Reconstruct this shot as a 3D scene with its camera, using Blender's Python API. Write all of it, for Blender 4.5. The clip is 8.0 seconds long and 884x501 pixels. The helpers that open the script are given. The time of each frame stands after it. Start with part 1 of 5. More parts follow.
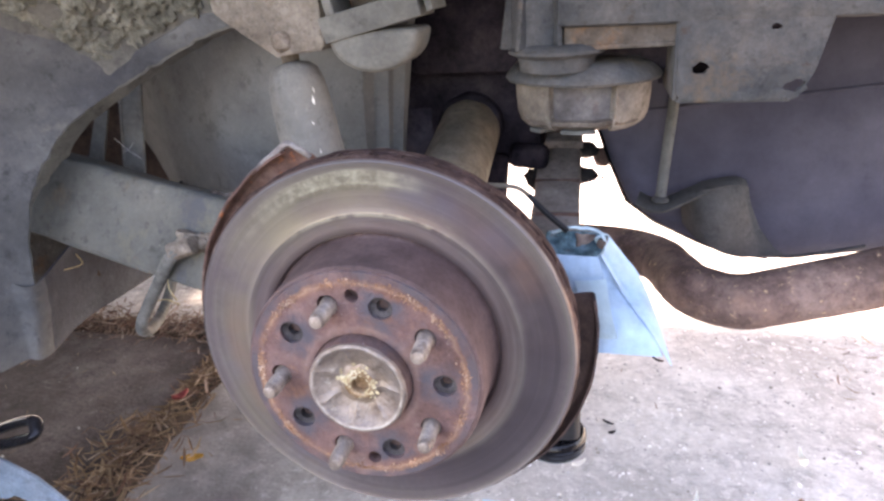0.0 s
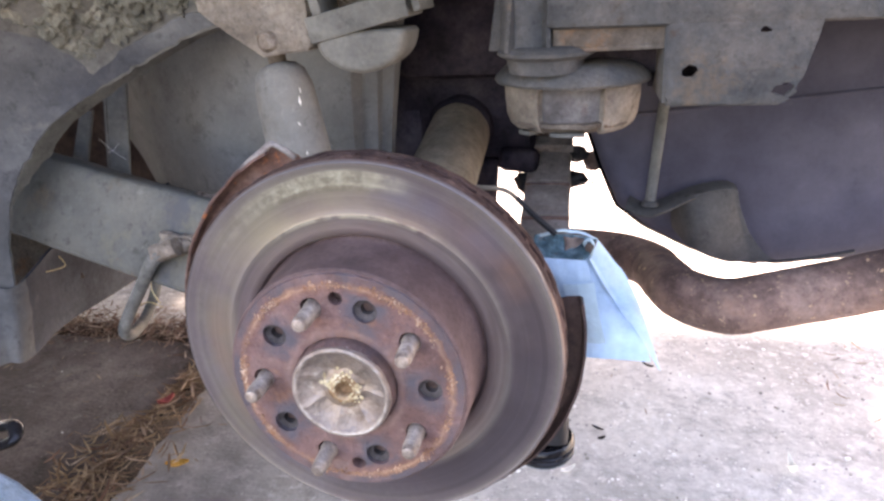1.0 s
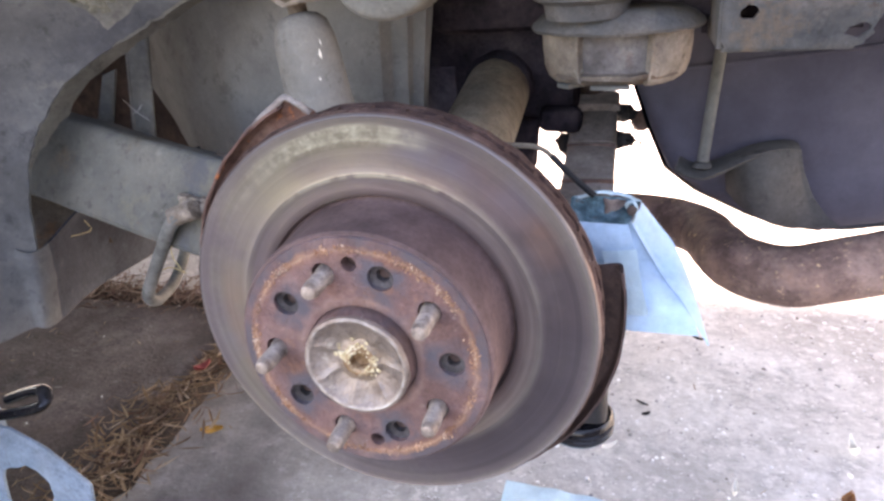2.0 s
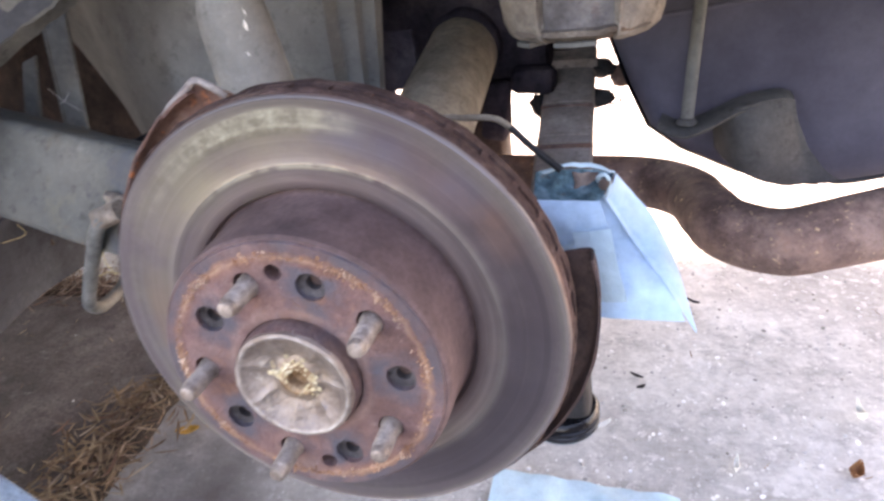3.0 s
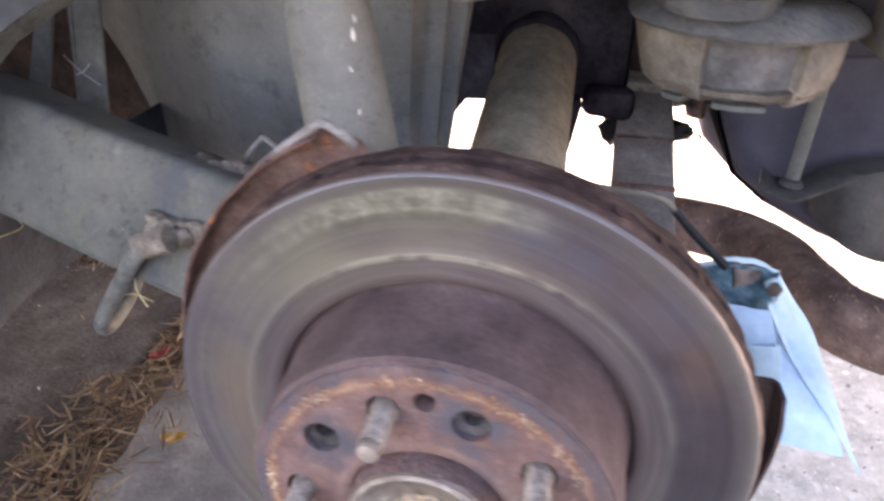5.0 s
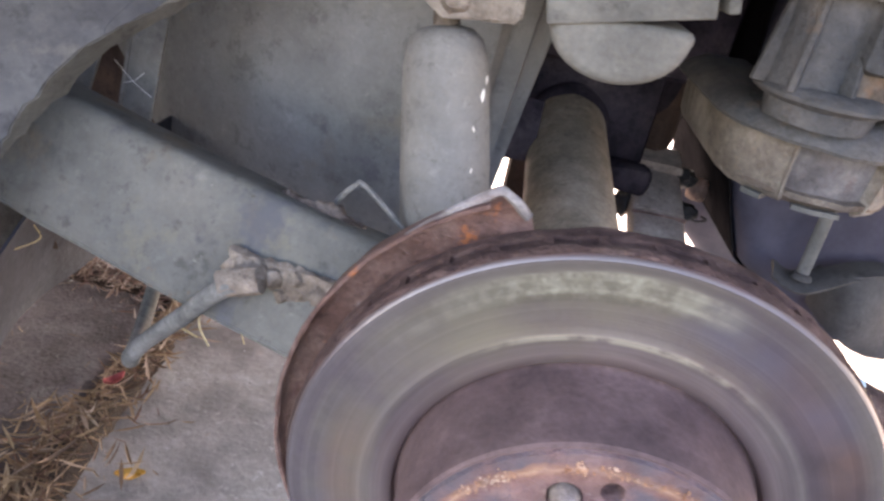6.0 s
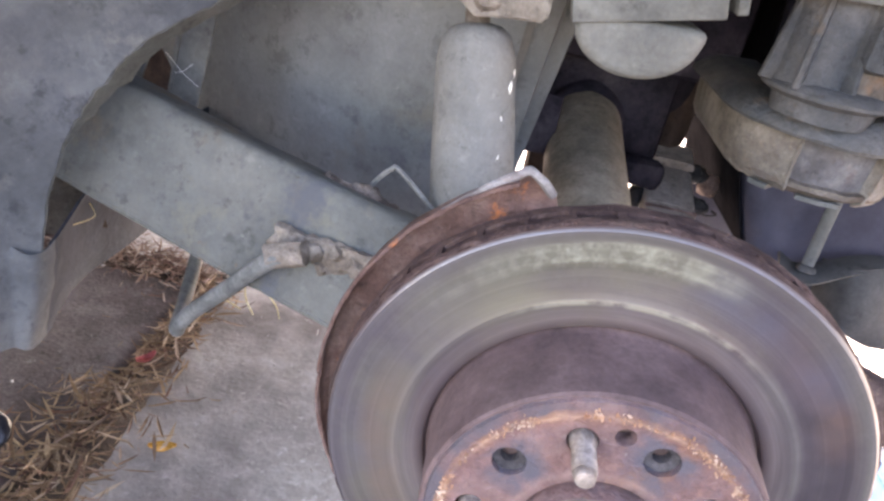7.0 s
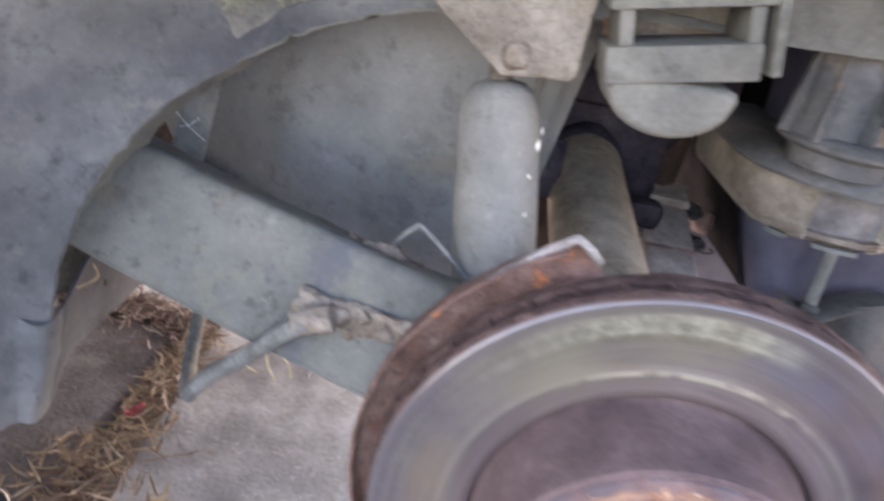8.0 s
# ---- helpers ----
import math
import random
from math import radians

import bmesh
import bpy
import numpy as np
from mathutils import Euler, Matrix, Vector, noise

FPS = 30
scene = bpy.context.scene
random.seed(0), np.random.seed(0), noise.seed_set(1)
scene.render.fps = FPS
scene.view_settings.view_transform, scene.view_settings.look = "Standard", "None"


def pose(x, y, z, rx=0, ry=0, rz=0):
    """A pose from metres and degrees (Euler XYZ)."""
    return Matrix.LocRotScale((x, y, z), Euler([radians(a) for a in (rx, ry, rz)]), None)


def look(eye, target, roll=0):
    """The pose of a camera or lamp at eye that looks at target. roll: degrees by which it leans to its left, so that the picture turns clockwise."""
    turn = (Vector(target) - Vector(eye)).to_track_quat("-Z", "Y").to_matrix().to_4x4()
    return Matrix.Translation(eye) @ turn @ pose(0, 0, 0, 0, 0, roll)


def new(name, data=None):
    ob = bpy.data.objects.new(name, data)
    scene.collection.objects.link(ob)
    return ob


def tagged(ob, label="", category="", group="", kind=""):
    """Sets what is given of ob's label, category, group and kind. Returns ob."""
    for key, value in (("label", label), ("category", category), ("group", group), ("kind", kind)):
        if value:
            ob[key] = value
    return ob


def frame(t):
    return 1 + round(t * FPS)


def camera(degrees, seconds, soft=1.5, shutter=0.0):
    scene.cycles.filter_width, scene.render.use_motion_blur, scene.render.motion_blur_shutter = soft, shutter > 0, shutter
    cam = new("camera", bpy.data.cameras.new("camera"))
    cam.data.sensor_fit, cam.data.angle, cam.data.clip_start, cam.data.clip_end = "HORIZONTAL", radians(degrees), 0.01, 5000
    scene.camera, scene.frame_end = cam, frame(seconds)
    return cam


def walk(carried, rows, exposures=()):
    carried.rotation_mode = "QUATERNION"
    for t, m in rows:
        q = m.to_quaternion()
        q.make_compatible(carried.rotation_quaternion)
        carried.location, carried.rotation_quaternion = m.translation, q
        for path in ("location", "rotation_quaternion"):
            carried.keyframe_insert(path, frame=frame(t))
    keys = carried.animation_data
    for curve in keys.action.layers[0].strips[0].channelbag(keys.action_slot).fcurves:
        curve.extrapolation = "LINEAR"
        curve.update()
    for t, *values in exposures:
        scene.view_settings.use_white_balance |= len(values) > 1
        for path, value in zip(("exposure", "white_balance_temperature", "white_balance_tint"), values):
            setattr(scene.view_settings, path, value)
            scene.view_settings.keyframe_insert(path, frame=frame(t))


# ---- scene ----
from functools import cache

cam = camera(65.5, 8.0, soft=2.6, shutter=0.8)
PATH = [
    (0, (0.147, -0.376, 0.591), (-0.271, 1.436, -0.146), -3.2),
    (0.5, (0.149, -0.375, 0.591), (-0.266, 1.44, -0.14), -2.9),
    (1, (0.15, -0.37, 0.587), (-0.247, 1.452, -0.138), -2.7),
    (1.5, (0.155, -0.364, 0.577), (-0.392, 1.406, -0.177), -4.6),
    (1.7, (0.155, -0.353, 0.568), (-0.36, 1.415, -0.21), -3.5),
    (2.8, (0.17, -0.28, 0.569), (-0.407, 1.425, -0.302), -8.3),
    (3, (0.172, -0.269, 0.559), (-0.356, 1.437, -0.339), -7.9),
    (3.5, (0.173, -0.247, 0.563), (-0.347, 1.468, -0.325), -9.0),
    (4, (0.145, -0.206, 0.585), (-0.308, 1.497, -0.361), -5.4),
    (4.5, (0.093, -0.192, 0.59), (-0.322, 1.49, -0.408), -2.9),
    (5, (0.047, -0.195, 0.593), (-0.315, 1.488, -0.426), 0.7),
    (5.2, (0.016, -0.2, 0.597), (-0.276, 1.53, -0.363), 3.7),
    (6.3, (-0.087, -0.207, 0.59), (-0.139, 1.585, -0.296), 13.1),
    (6.5, (-0.088, -0.223, 0.588), (-0.141, 1.575, -0.286), 13.7),
    (7, (-0.082, -0.242, 0.595), (-0.187, 1.539, -0.309), 12.1),
    (7.5, (-0.091, -0.253, 0.603), (-0.072, 1.561, -0.239), 13.6),
    (8, (-0.126, -0.229, 0.605), (-0.146, 1.59, -0.225), 12.1),
]
EXPOSURE = [(0.0, 3.38, 8150, 30), (5.0, 3.38, 8200, 30), (6.3, 3.72, 8000, 30), (8.0, 3.85, 7800, 28)]
walk(cam, [(t, look(eye, target, roll)) for t, eye, target, roll in PATH], EXPOSURE)

# ---- world, sun, exposure ----
SUN_EL, SUN_AZ = radians(40), radians(28)
world = bpy.data.worlds.new("sky")
scene.world = world
world.use_nodes = True
wn = world.node_tree.nodes
sky = wn.new("ShaderNodeTexSky")
sky.sky_type = "NISHITA"
sky.sun_disc = False
sky.sun_elevation = SUN_EL
sky.sun_rotation = SUN_AZ
world.node_tree.links.new(sky.outputs[0], wn["Background"].inputs[0])
wn["Background"].inputs[1].default_value = 0.15
sun = new("sun", bpy.data.lights.new("sun", "SUN"))
sun.data.energy, sun.data.angle, sun.data.color = 5.0, radians(7), (1.0, 0.95, 0.88)
sun_to = Vector((math.sin(SUN_AZ) * math.cos(SUN_EL), math.cos(SUN_AZ) * math.cos(SUN_EL), math.sin(SUN_EL)))
sun.matrix_world = look(sun_to * 20, (0, 0, 0))


# ---- materials ----
def material(name, cols, scale=30.0, fine=220.0, rough=0.8, metal=0.0, bump=0.3, rough_var=0.15, spots=None, bump_scale=None, grain=0.28, shine=0.25, mottle=0.22, pits=0.32):
    """Two scales of noise blend three colours; the same noise drives relief and roughness. spots: (colour, scale, threshold, width)."""
    m = bpy.data.materials.new(name)
    m.use_nodes = True
    nt = m.node_tree
    n, l = nt.nodes, nt.links
    b = n["Principled BSDF"]
    tc = n.new("ShaderNodeTexCoord")

    def noisy(s, detail=6.0, r=0.6):
        k = n.new("ShaderNodeTexNoise")
        k.inputs["Scale"].default_value, k.inputs["Detail"].default_value, k.inputs["Roughness"].default_value = s, detail, r
        l.new(tc.outputs["Object"], k.inputs["Vector"])
        return k.outputs["Fac"]

    big, small = noisy(scale), noisy(fine, 4.0)
    ramp = n.new("ShaderNodeValToRGB")
    cr = ramp.color_ramp
    cr.elements[0].position, cr.elements[1].position = 0.32, 0.68
    cr.elements[0].color, cr.elements[1].color = (*cols[0], 1), (*cols[2], 1)
    cr.elements.new(0.5).color = (*cols[1], 1)
    l.new(big, ramp.inputs[0])
    mul = n.new("ShaderNodeMix")
    mul.data_type, mul.blend_type = "RGBA", "OVERLAY"
    mul.inputs[0].default_value = grain
    l.new(ramp.outputs[0], mul.inputs[6])
    l.new(small, mul.inputs[7])
    col = mul.outputs[2]
    broad = n.new("ShaderNodeMapRange")
    broad.inputs[1].default_value, broad.inputs[2].default_value, broad.inputs[3].default_value, broad.inputs[4].default_value = 0.35, 0.65, 0.72, 1.28
    l.new(noisy(scale * 0.37, 5.0, 0.65), broad.inputs[0])
    wide = n.new("ShaderNodeMix")
    wide.data_type, wide.blend_type = "RGBA", "MULTIPLY"
    wide.inputs[0].default_value = 1.0
    l.new(col, wide.inputs[6])
    l.new(broad.outputs[0], wide.inputs[7])
    col = wide.outputs[2]
    mott = n.new("ShaderNodeMapRange")
    mott.inputs[1].default_value, mott.inputs[2].default_value, mott.inputs[3].default_value, mott.inputs[4].default_value = 0.33, 0.67, 1 - mottle, 1 + mottle
    l.new(noisy(scale * 4.3, 9.0, 0.78), mott.inputs[0])
    blot = n.new("ShaderNodeMix")
    blot.data_type, blot.blend_type = "RGBA", "MULTIPLY"
    blot.inputs[0].default_value = 1.0
    l.new(col, blot.inputs[6])
    l.new(mott.outputs[0], blot.inputs[7])
    col = blot.outputs[2]
    for amount, pscale, th in ((-pits, scale * 7.0, 0.56), (pits * 0.7, scale * 11.0, 0.58), (-pits * 0.8, scale * 1.7, 0.57)):
        pr, pm = n.new("ShaderNodeMapRange"), n.new("ShaderNodeMix")
        pr.inputs[1].default_value, pr.inputs[2].default_value, pr.inputs[3].default_value, pr.inputs[4].default_value = th, th + 0.09, 1.0, 1.0 + amount
        l.new(noisy(pscale, 8.0, 0.72), pr.inputs[0])
        pm.data_type, pm.blend_type = "RGBA", "MULTIPLY"
        pm.inputs[0].default_value = 1.0
        l.new(col, pm.inputs[6])
        l.new(pr.outputs[0], pm.inputs[7])
        col = pm.outputs[2]
    for sc, sscale, th, wid in spots or ():
        f = noisy(sscale, 8.0, 0.7)
        rr = n.new("ShaderNodeMapRange")
        rr.inputs[1].default_value, rr.inputs[2].default_value, rr.inputs[4].default_value = th, th + wid * 1.4, 0.8
        l.new(f, rr.inputs[0])
        mx = n.new("ShaderNodeMix")
        mx.data_type = "RGBA"
        l.new(rr.outputs[0], mx.inputs[0])
        l.new(col, mx.inputs[6])
        mx.inputs[7].default_value = (*sc, 1)
        col = mx.outputs[2]
    l.new(col, b.inputs["Base Color"])
    b.inputs["Metallic"].default_value = metal
    b.inputs["Specular IOR Level"].default_value = shine
    rm = n.new("ShaderNodeMapRange")
    rm.inputs[3].default_value, rm.inputs[4].default_value = max(0.05, rough - rough_var), min(1, rough + rough_var)
    l.new(big, rm.inputs[0])
    l.new(rm.outputs[0], b.inputs["Roughness"])
    add = n.new("ShaderNodeMath")
    add.operation = "ADD"
    l.new(big if bump_scale is None else noisy(bump_scale), add.inputs[0])
    l.new(small, add.inputs[1])
    bp = n.new("ShaderNodeBump")
    bp.inputs["Strength"].default_value, bp.inputs["Distance"].default_value = bump, 0.003
    l.new(add.outputs[0], bp.inputs["Height"])
    l.new(bp.outputs[0], b.inputs["Normal"])
    return m


def radial(m, stops, wobble=0.004, wob_scale=60.0, strength=1.0, centre=(0, 0, 0.342), smears=(), broken=0.0, stains_and_sheen=(), gain=1.0, lines=0.0):
    """Lays coloured rings round the wheel's axis over a material: stops of (radius, colour, amount)."""
    nt = m.node_tree
    n, l = nt.nodes, nt.links
    b = n["Principled BSDF"]
    tc = n.new("ShaderNodeTexCoord")
    sub = n.new("ShaderNodeVectorMath")
    sub.operation = "SUBTRACT"
    sub.inputs[1].default_value = centre
    l.new(tc.outputs["Object"], sub.inputs[0])
    flat = n.new("ShaderNodeVectorMath")
    flat.operation = "MULTIPLY"
    flat.inputs[1].default_value = (1, 0, 1)
    l.new(sub.outputs[0], flat.inputs[0])
    ln = n.new("ShaderNodeVectorMath")
    ln.operation = "LENGTH"
    l.new(flat.outputs[0], ln.inputs[0])
    nz = n.new("ShaderNodeTexNoise")
    nz.inputs["Scale"].default_value, nz.inputs["Detail"].default_value = wob_scale, 6
    l.new(tc.outputs["Object"], nz.inputs["Vector"])
    ma = n.new("ShaderNodeMath")
    ma.operation = "MULTIPLY_ADD"
    ma.inputs[1].default_value = wobble * 2
    l.new(nz.outputs["Fac"], ma.inputs[0])
    l.new(ln.outputs["Value"], ma.inputs[2])
    mp = n.new("ShaderNodeMapRange")
    r0, r1 = stops[0][0], stops[-1][0]
    mp.inputs[1].default_value, mp.inputs[2].default_value = r0 + wobble, r1 + wobble
    l.new(ma.outputs[0], mp.inputs[0])
    rc, ra = n.new("ShaderNodeValToRGB"), n.new("ShaderNodeValToRGB")
    for rp, pick in ((rc, lambda st: (*st[1], 1)), (ra, lambda st: (st[2], st[2], st[2], 1))):
        els = rp.color_ramp.elements
        els[0].color, els[1].color = pick(stops[0]), pick(stops[-1])
        for st in stops[1:-1]:
            els.new((st[0] - r0) / (r1 - r0)).color = pick(st)
    for rp in (rc, ra):
        l.new(mp.outputs[0], rp.inputs[0])
    old = b.inputs["Base Color"].links[0].from_socket
    mx = n.new("ShaderNodeMix")
    mx.data_type = "RGBA"
    am = n.new("ShaderNodeMath")
    am.operation = "MULTIPLY"
    am.inputs[1].default_value = strength
    l.new(ra.outputs[0], am.inputs[0])
    if broken:
        bn = n.new("ShaderNodeTexNoise")
        bn.inputs["Scale"].default_value, bn.inputs["Detail"].default_value = broken, 6
        l.new(tc.outputs["Object"], bn.inputs["Vector"])
        br = n.new("ShaderNodeMapRange")
        br.inputs[1].default_value, br.inputs[2].default_value, br.inputs[3].default_value, br.inputs[4].default_value = 0.38, 0.62, 0.15, 1.15
        l.new(bn.outputs["Fac"], br.inputs[0])
        l.new(br.outputs[0], am.inputs[1])
    l.new(am.outputs[0], mx.inputs[0])
    l.new(old, mx.inputs[6])
    l.new(rc.outputs[0], mx.inputs[7])
    col = mx.outputs[2]
    sep = n.new("ShaderNodeSeparateXYZ")
    l.new(sub.outputs[0], sep.inputs[0])
    ang = n.new("ShaderNodeMath")
    ang.operation = "ARCTAN2"
    l.new(sep.outputs[2], ang.inputs[0])
    l.new(sep.outputs[0], ang.inputs[1])
    for k, (sc, r_scale, a_scale, low, high, amount) in enumerate(smears):
        rs, cmb = n.new("ShaderNodeMath"), n.new("ShaderNodeCombineXYZ")
        rs.operation = "MULTIPLY_ADD"
        rs.inputs[1].default_value, rs.inputs[2].default_value = r_scale, k * 17.3
        l.new(ln.outputs["Value"], rs.inputs[0])
        l.new(rs.outputs[0], cmb.inputs[0])
        for q, fn in ((1, "COSINE"), (2, "SINE")):
            tf, ts = n.new("ShaderNodeMath"), n.new("ShaderNodeMath")
            tf.operation, ts.operation = fn, "MULTIPLY"
            ts.inputs[1].default_value = a_scale
            l.new(ang.outputs[0], tf.inputs[0])
            l.new(tf.outputs[0], ts.inputs[0])
            l.new(ts.outputs[0], cmb.inputs[q])
        tn = n.new("ShaderNodeTexNoise")
        tn.inputs["Scale"].default_value, tn.inputs["Detail"].default_value = 1.0, 4
        l.new(cmb.outputs[0], tn.inputs["Vector"])
        tr = n.new("ShaderNodeMapRange")
        tr.inputs[1].default_value, tr.inputs[2].default_value, tr.inputs[4].default_value = low, high, amount
        l.new(tn.outputs["Fac"], tr.inputs[0])
        sm = n.new("ShaderNodeMix")
        sm.data_type = "RGBA"
        l.new(tr.outputs[0], sm.inputs[0])
        l.new(col, sm.inputs[6])
        sm.inputs[7].default_value = (*sc, 1)
        col = sm.outputs[2]
    unit = n.new("ShaderNodeVectorMath")
    unit.operation = "NORMALIZE"
    l.new(flat.outputs[0], unit.inputs[0])
    # patches by angle and radius: real stains, and sheen painted into the colour
    for sc, mid, half, ra0, ra1, soft_r, sscale, amount in stains_and_sheen:
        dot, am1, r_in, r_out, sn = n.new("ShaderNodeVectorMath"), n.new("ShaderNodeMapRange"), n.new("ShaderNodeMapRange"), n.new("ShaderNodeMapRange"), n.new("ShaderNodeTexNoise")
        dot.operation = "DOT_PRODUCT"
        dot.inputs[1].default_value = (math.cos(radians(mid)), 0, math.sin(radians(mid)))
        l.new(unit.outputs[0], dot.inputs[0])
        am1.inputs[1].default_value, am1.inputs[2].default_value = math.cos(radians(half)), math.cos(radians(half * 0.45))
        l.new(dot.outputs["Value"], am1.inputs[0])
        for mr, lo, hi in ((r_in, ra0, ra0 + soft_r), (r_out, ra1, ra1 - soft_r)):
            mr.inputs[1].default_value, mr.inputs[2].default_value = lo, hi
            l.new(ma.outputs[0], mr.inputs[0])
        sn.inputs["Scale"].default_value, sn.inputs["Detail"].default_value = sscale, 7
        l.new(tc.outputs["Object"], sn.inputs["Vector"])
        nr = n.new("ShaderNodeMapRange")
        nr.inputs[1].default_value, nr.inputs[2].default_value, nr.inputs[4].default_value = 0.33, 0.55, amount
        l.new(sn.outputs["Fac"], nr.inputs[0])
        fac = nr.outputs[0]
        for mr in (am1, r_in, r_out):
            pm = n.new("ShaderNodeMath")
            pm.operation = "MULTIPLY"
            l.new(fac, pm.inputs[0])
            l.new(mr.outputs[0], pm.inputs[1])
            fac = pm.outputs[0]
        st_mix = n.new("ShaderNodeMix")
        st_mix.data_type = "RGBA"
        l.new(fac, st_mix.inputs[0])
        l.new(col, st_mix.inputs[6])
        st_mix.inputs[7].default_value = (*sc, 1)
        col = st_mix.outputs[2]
    # turned lines: fine rings lighter and darker
    lw, lr, lm, lk = (n.new("ShaderNode" + k) for k in ("TexNoise", "MapRange", "Mix", "Math"))
    lk.operation = "MULTIPLY_ADD"
    lk.inputs[1].default_value = 0.0012
    l.new(nz.outputs["Fac"], lk.inputs[0])
    l.new(ln.outputs["Value"], lk.inputs[2])
    lw.noise_dimensions = "1D"
    lw.inputs["Scale"].default_value, lw.inputs["Detail"].default_value, lw.inputs["Roughness"].default_value = 260, 5, 0.7
    l.new(lk.outputs[0], lw.inputs["W"])
    lr.inputs[1].default_value, lr.inputs[2].default_value, lr.inputs[3].default_value, lr.inputs[4].default_value = 0.3, 0.7, 1 - lines, 1 + lines
    l.new(lw.outputs["Fac"], lr.inputs[0])
    lm.data_type, lm.blend_type = "RGBA", "MULTIPLY"
    lm.inputs[0].default_value = 1.0
    l.new(col, lm.inputs[6])
    l.new(lr.outputs[0], lm.inputs[7])
    col = lm.outputs[2]
    if gain != 1.0:
        gm = n.new("ShaderNodeVectorMath")
        gm.operation = "SCALE"
        gm.inputs["Scale"].default_value = gain
        l.new(col, gm.inputs[0])
        col = gm.outputs[0]
    l.new(col, b.inputs["Base Color"])
    # turned grooves: fine rings in the relief
    rings = n.new("ShaderNodeTexNoise")
    rings.noise_dimensions = "1D"
    rings.inputs["Scale"].default_value, rings.inputs["Detail"].default_value = 700, 3
    l.new(ln.outputs["Value"], rings.inputs["W"])
    bp = n.new("ShaderNodeBump")
    bp.inputs["Strength"].default_value, bp.inputs["Distance"].default_value = 0.1, 0.001
    l.new(rings.outputs["Fac"], bp.inputs["Height"])
    l.new(b.inputs["Normal"].links[0].from_socket, bp.inputs["Normal"])
    l.new(bp.outputs[0], b.inputs["Normal"])
    return m


def plain(name, col, rough=0.6, metal=0.0):
    m = bpy.data.materials.new(name)
    m.use_nodes = True
    b = m.node_tree.nodes["Principled BSDF"]
    b.inputs["Base Color"].default_value, b.inputs["Roughness"].default_value, b.inputs["Metallic"].default_value = (*col, 1), rough, metal
    return m


GREY = ((0.095, 0.096, 0.085), (0.135, 0.134, 0.118), (0.18, 0.174, 0.148))
M_DISC = radial(material("worn_iron", ((0.098, 0.084, 0.088), (0.12, 0.105, 0.104), (0.142, 0.13, 0.115)), 7, 260, 0.42, 0.6, 0.05, shine=0.3, mottle=0.08, pits=0.08),
                ((0.088, (0.1, 0.073, 0.069), 1.0), (0.0925, (0.16, 0.127, 0.12), 0.95), (0.1015, (0.17, 0.145, 0.135), 0.8), (0.105, (0.21, 0.195, 0.17), 0.5), (0.1085, (0.11, 0.094, 0.094), 0.6),
                 (0.114, (0.13, 0.104, 0.106), 0.25), (0.125, (0.135, 0.12, 0.115), 0.15), (0.131, (0.18, 0.165, 0.13), 0.2), (0.134, (0.12, 0.105, 0.1), 0.3), (0.1365, (0.19, 0.175, 0.155), 0.3), (0.14, (0.17, 0.155, 0.14), 0.4), (0.1415, (0.13, 0.08, 0.065), 0.9)),
                0.0014, 25, smears=(((0.09, 0.07, 0.082), 30, 1.2, 0.45, 0.65, 0.5), ((0.15, 0.132, 0.092), 26, 1.3, 0.52, 0.7, 0.5), ((0.24, 0.225, 0.175), 90, 1.7, 0.62, 0.78, 0.35), ((0.07, 0.055, 0.056), 90, 1.0, 0.52, 0.75, 0.5), ((0.14, 0.085, 0.065), 70, 1.2, 0.6, 0.78, 0.35)),
                # pale top, yellowish left and dark right paint in reflected light; browns are rust
                stains_and_sheen=(((0.064, 0.051, 0.054), -5, 92, 0.1, 0.142, 0.012, 14, 0.95), ((0.058, 0.05, 0.057), -25, 55, 0.104, 0.141, 0.01, 10, 0.8), ((0.13, 0.085, 0.072), 42, 22, 0.112, 0.136, 0.008, 40, 0.8),
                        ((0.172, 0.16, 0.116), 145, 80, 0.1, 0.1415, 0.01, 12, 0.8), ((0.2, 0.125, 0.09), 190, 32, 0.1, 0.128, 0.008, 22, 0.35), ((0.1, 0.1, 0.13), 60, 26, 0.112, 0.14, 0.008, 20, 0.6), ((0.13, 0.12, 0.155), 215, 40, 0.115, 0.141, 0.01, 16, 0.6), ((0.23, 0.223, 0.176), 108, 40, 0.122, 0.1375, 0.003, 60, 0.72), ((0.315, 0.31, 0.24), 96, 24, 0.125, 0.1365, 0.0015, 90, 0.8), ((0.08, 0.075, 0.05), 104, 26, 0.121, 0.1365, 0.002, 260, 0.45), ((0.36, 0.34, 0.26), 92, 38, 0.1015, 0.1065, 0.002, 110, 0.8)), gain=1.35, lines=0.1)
M_RIM = material("rim_rust", ((0.045, 0.026, 0.023), (0.085, 0.05, 0.042), (0.14, 0.09, 0.072)), 70, 400, 0.9, 0.1, 0.8, spots=(((0.2, 0.17, 0.15), 120, 0.62, 0.08), ((0.16, 0.07, 0.04), 60, 0.62, 0.1)))
M_HAT = material("hat_rust", ((0.085, 0.056, 0.053), (0.122, 0.079, 0.073), (0.159, 0.106, 0.096)), 18, 300, 0.75, 0.2, 0.2, pits=0.14)
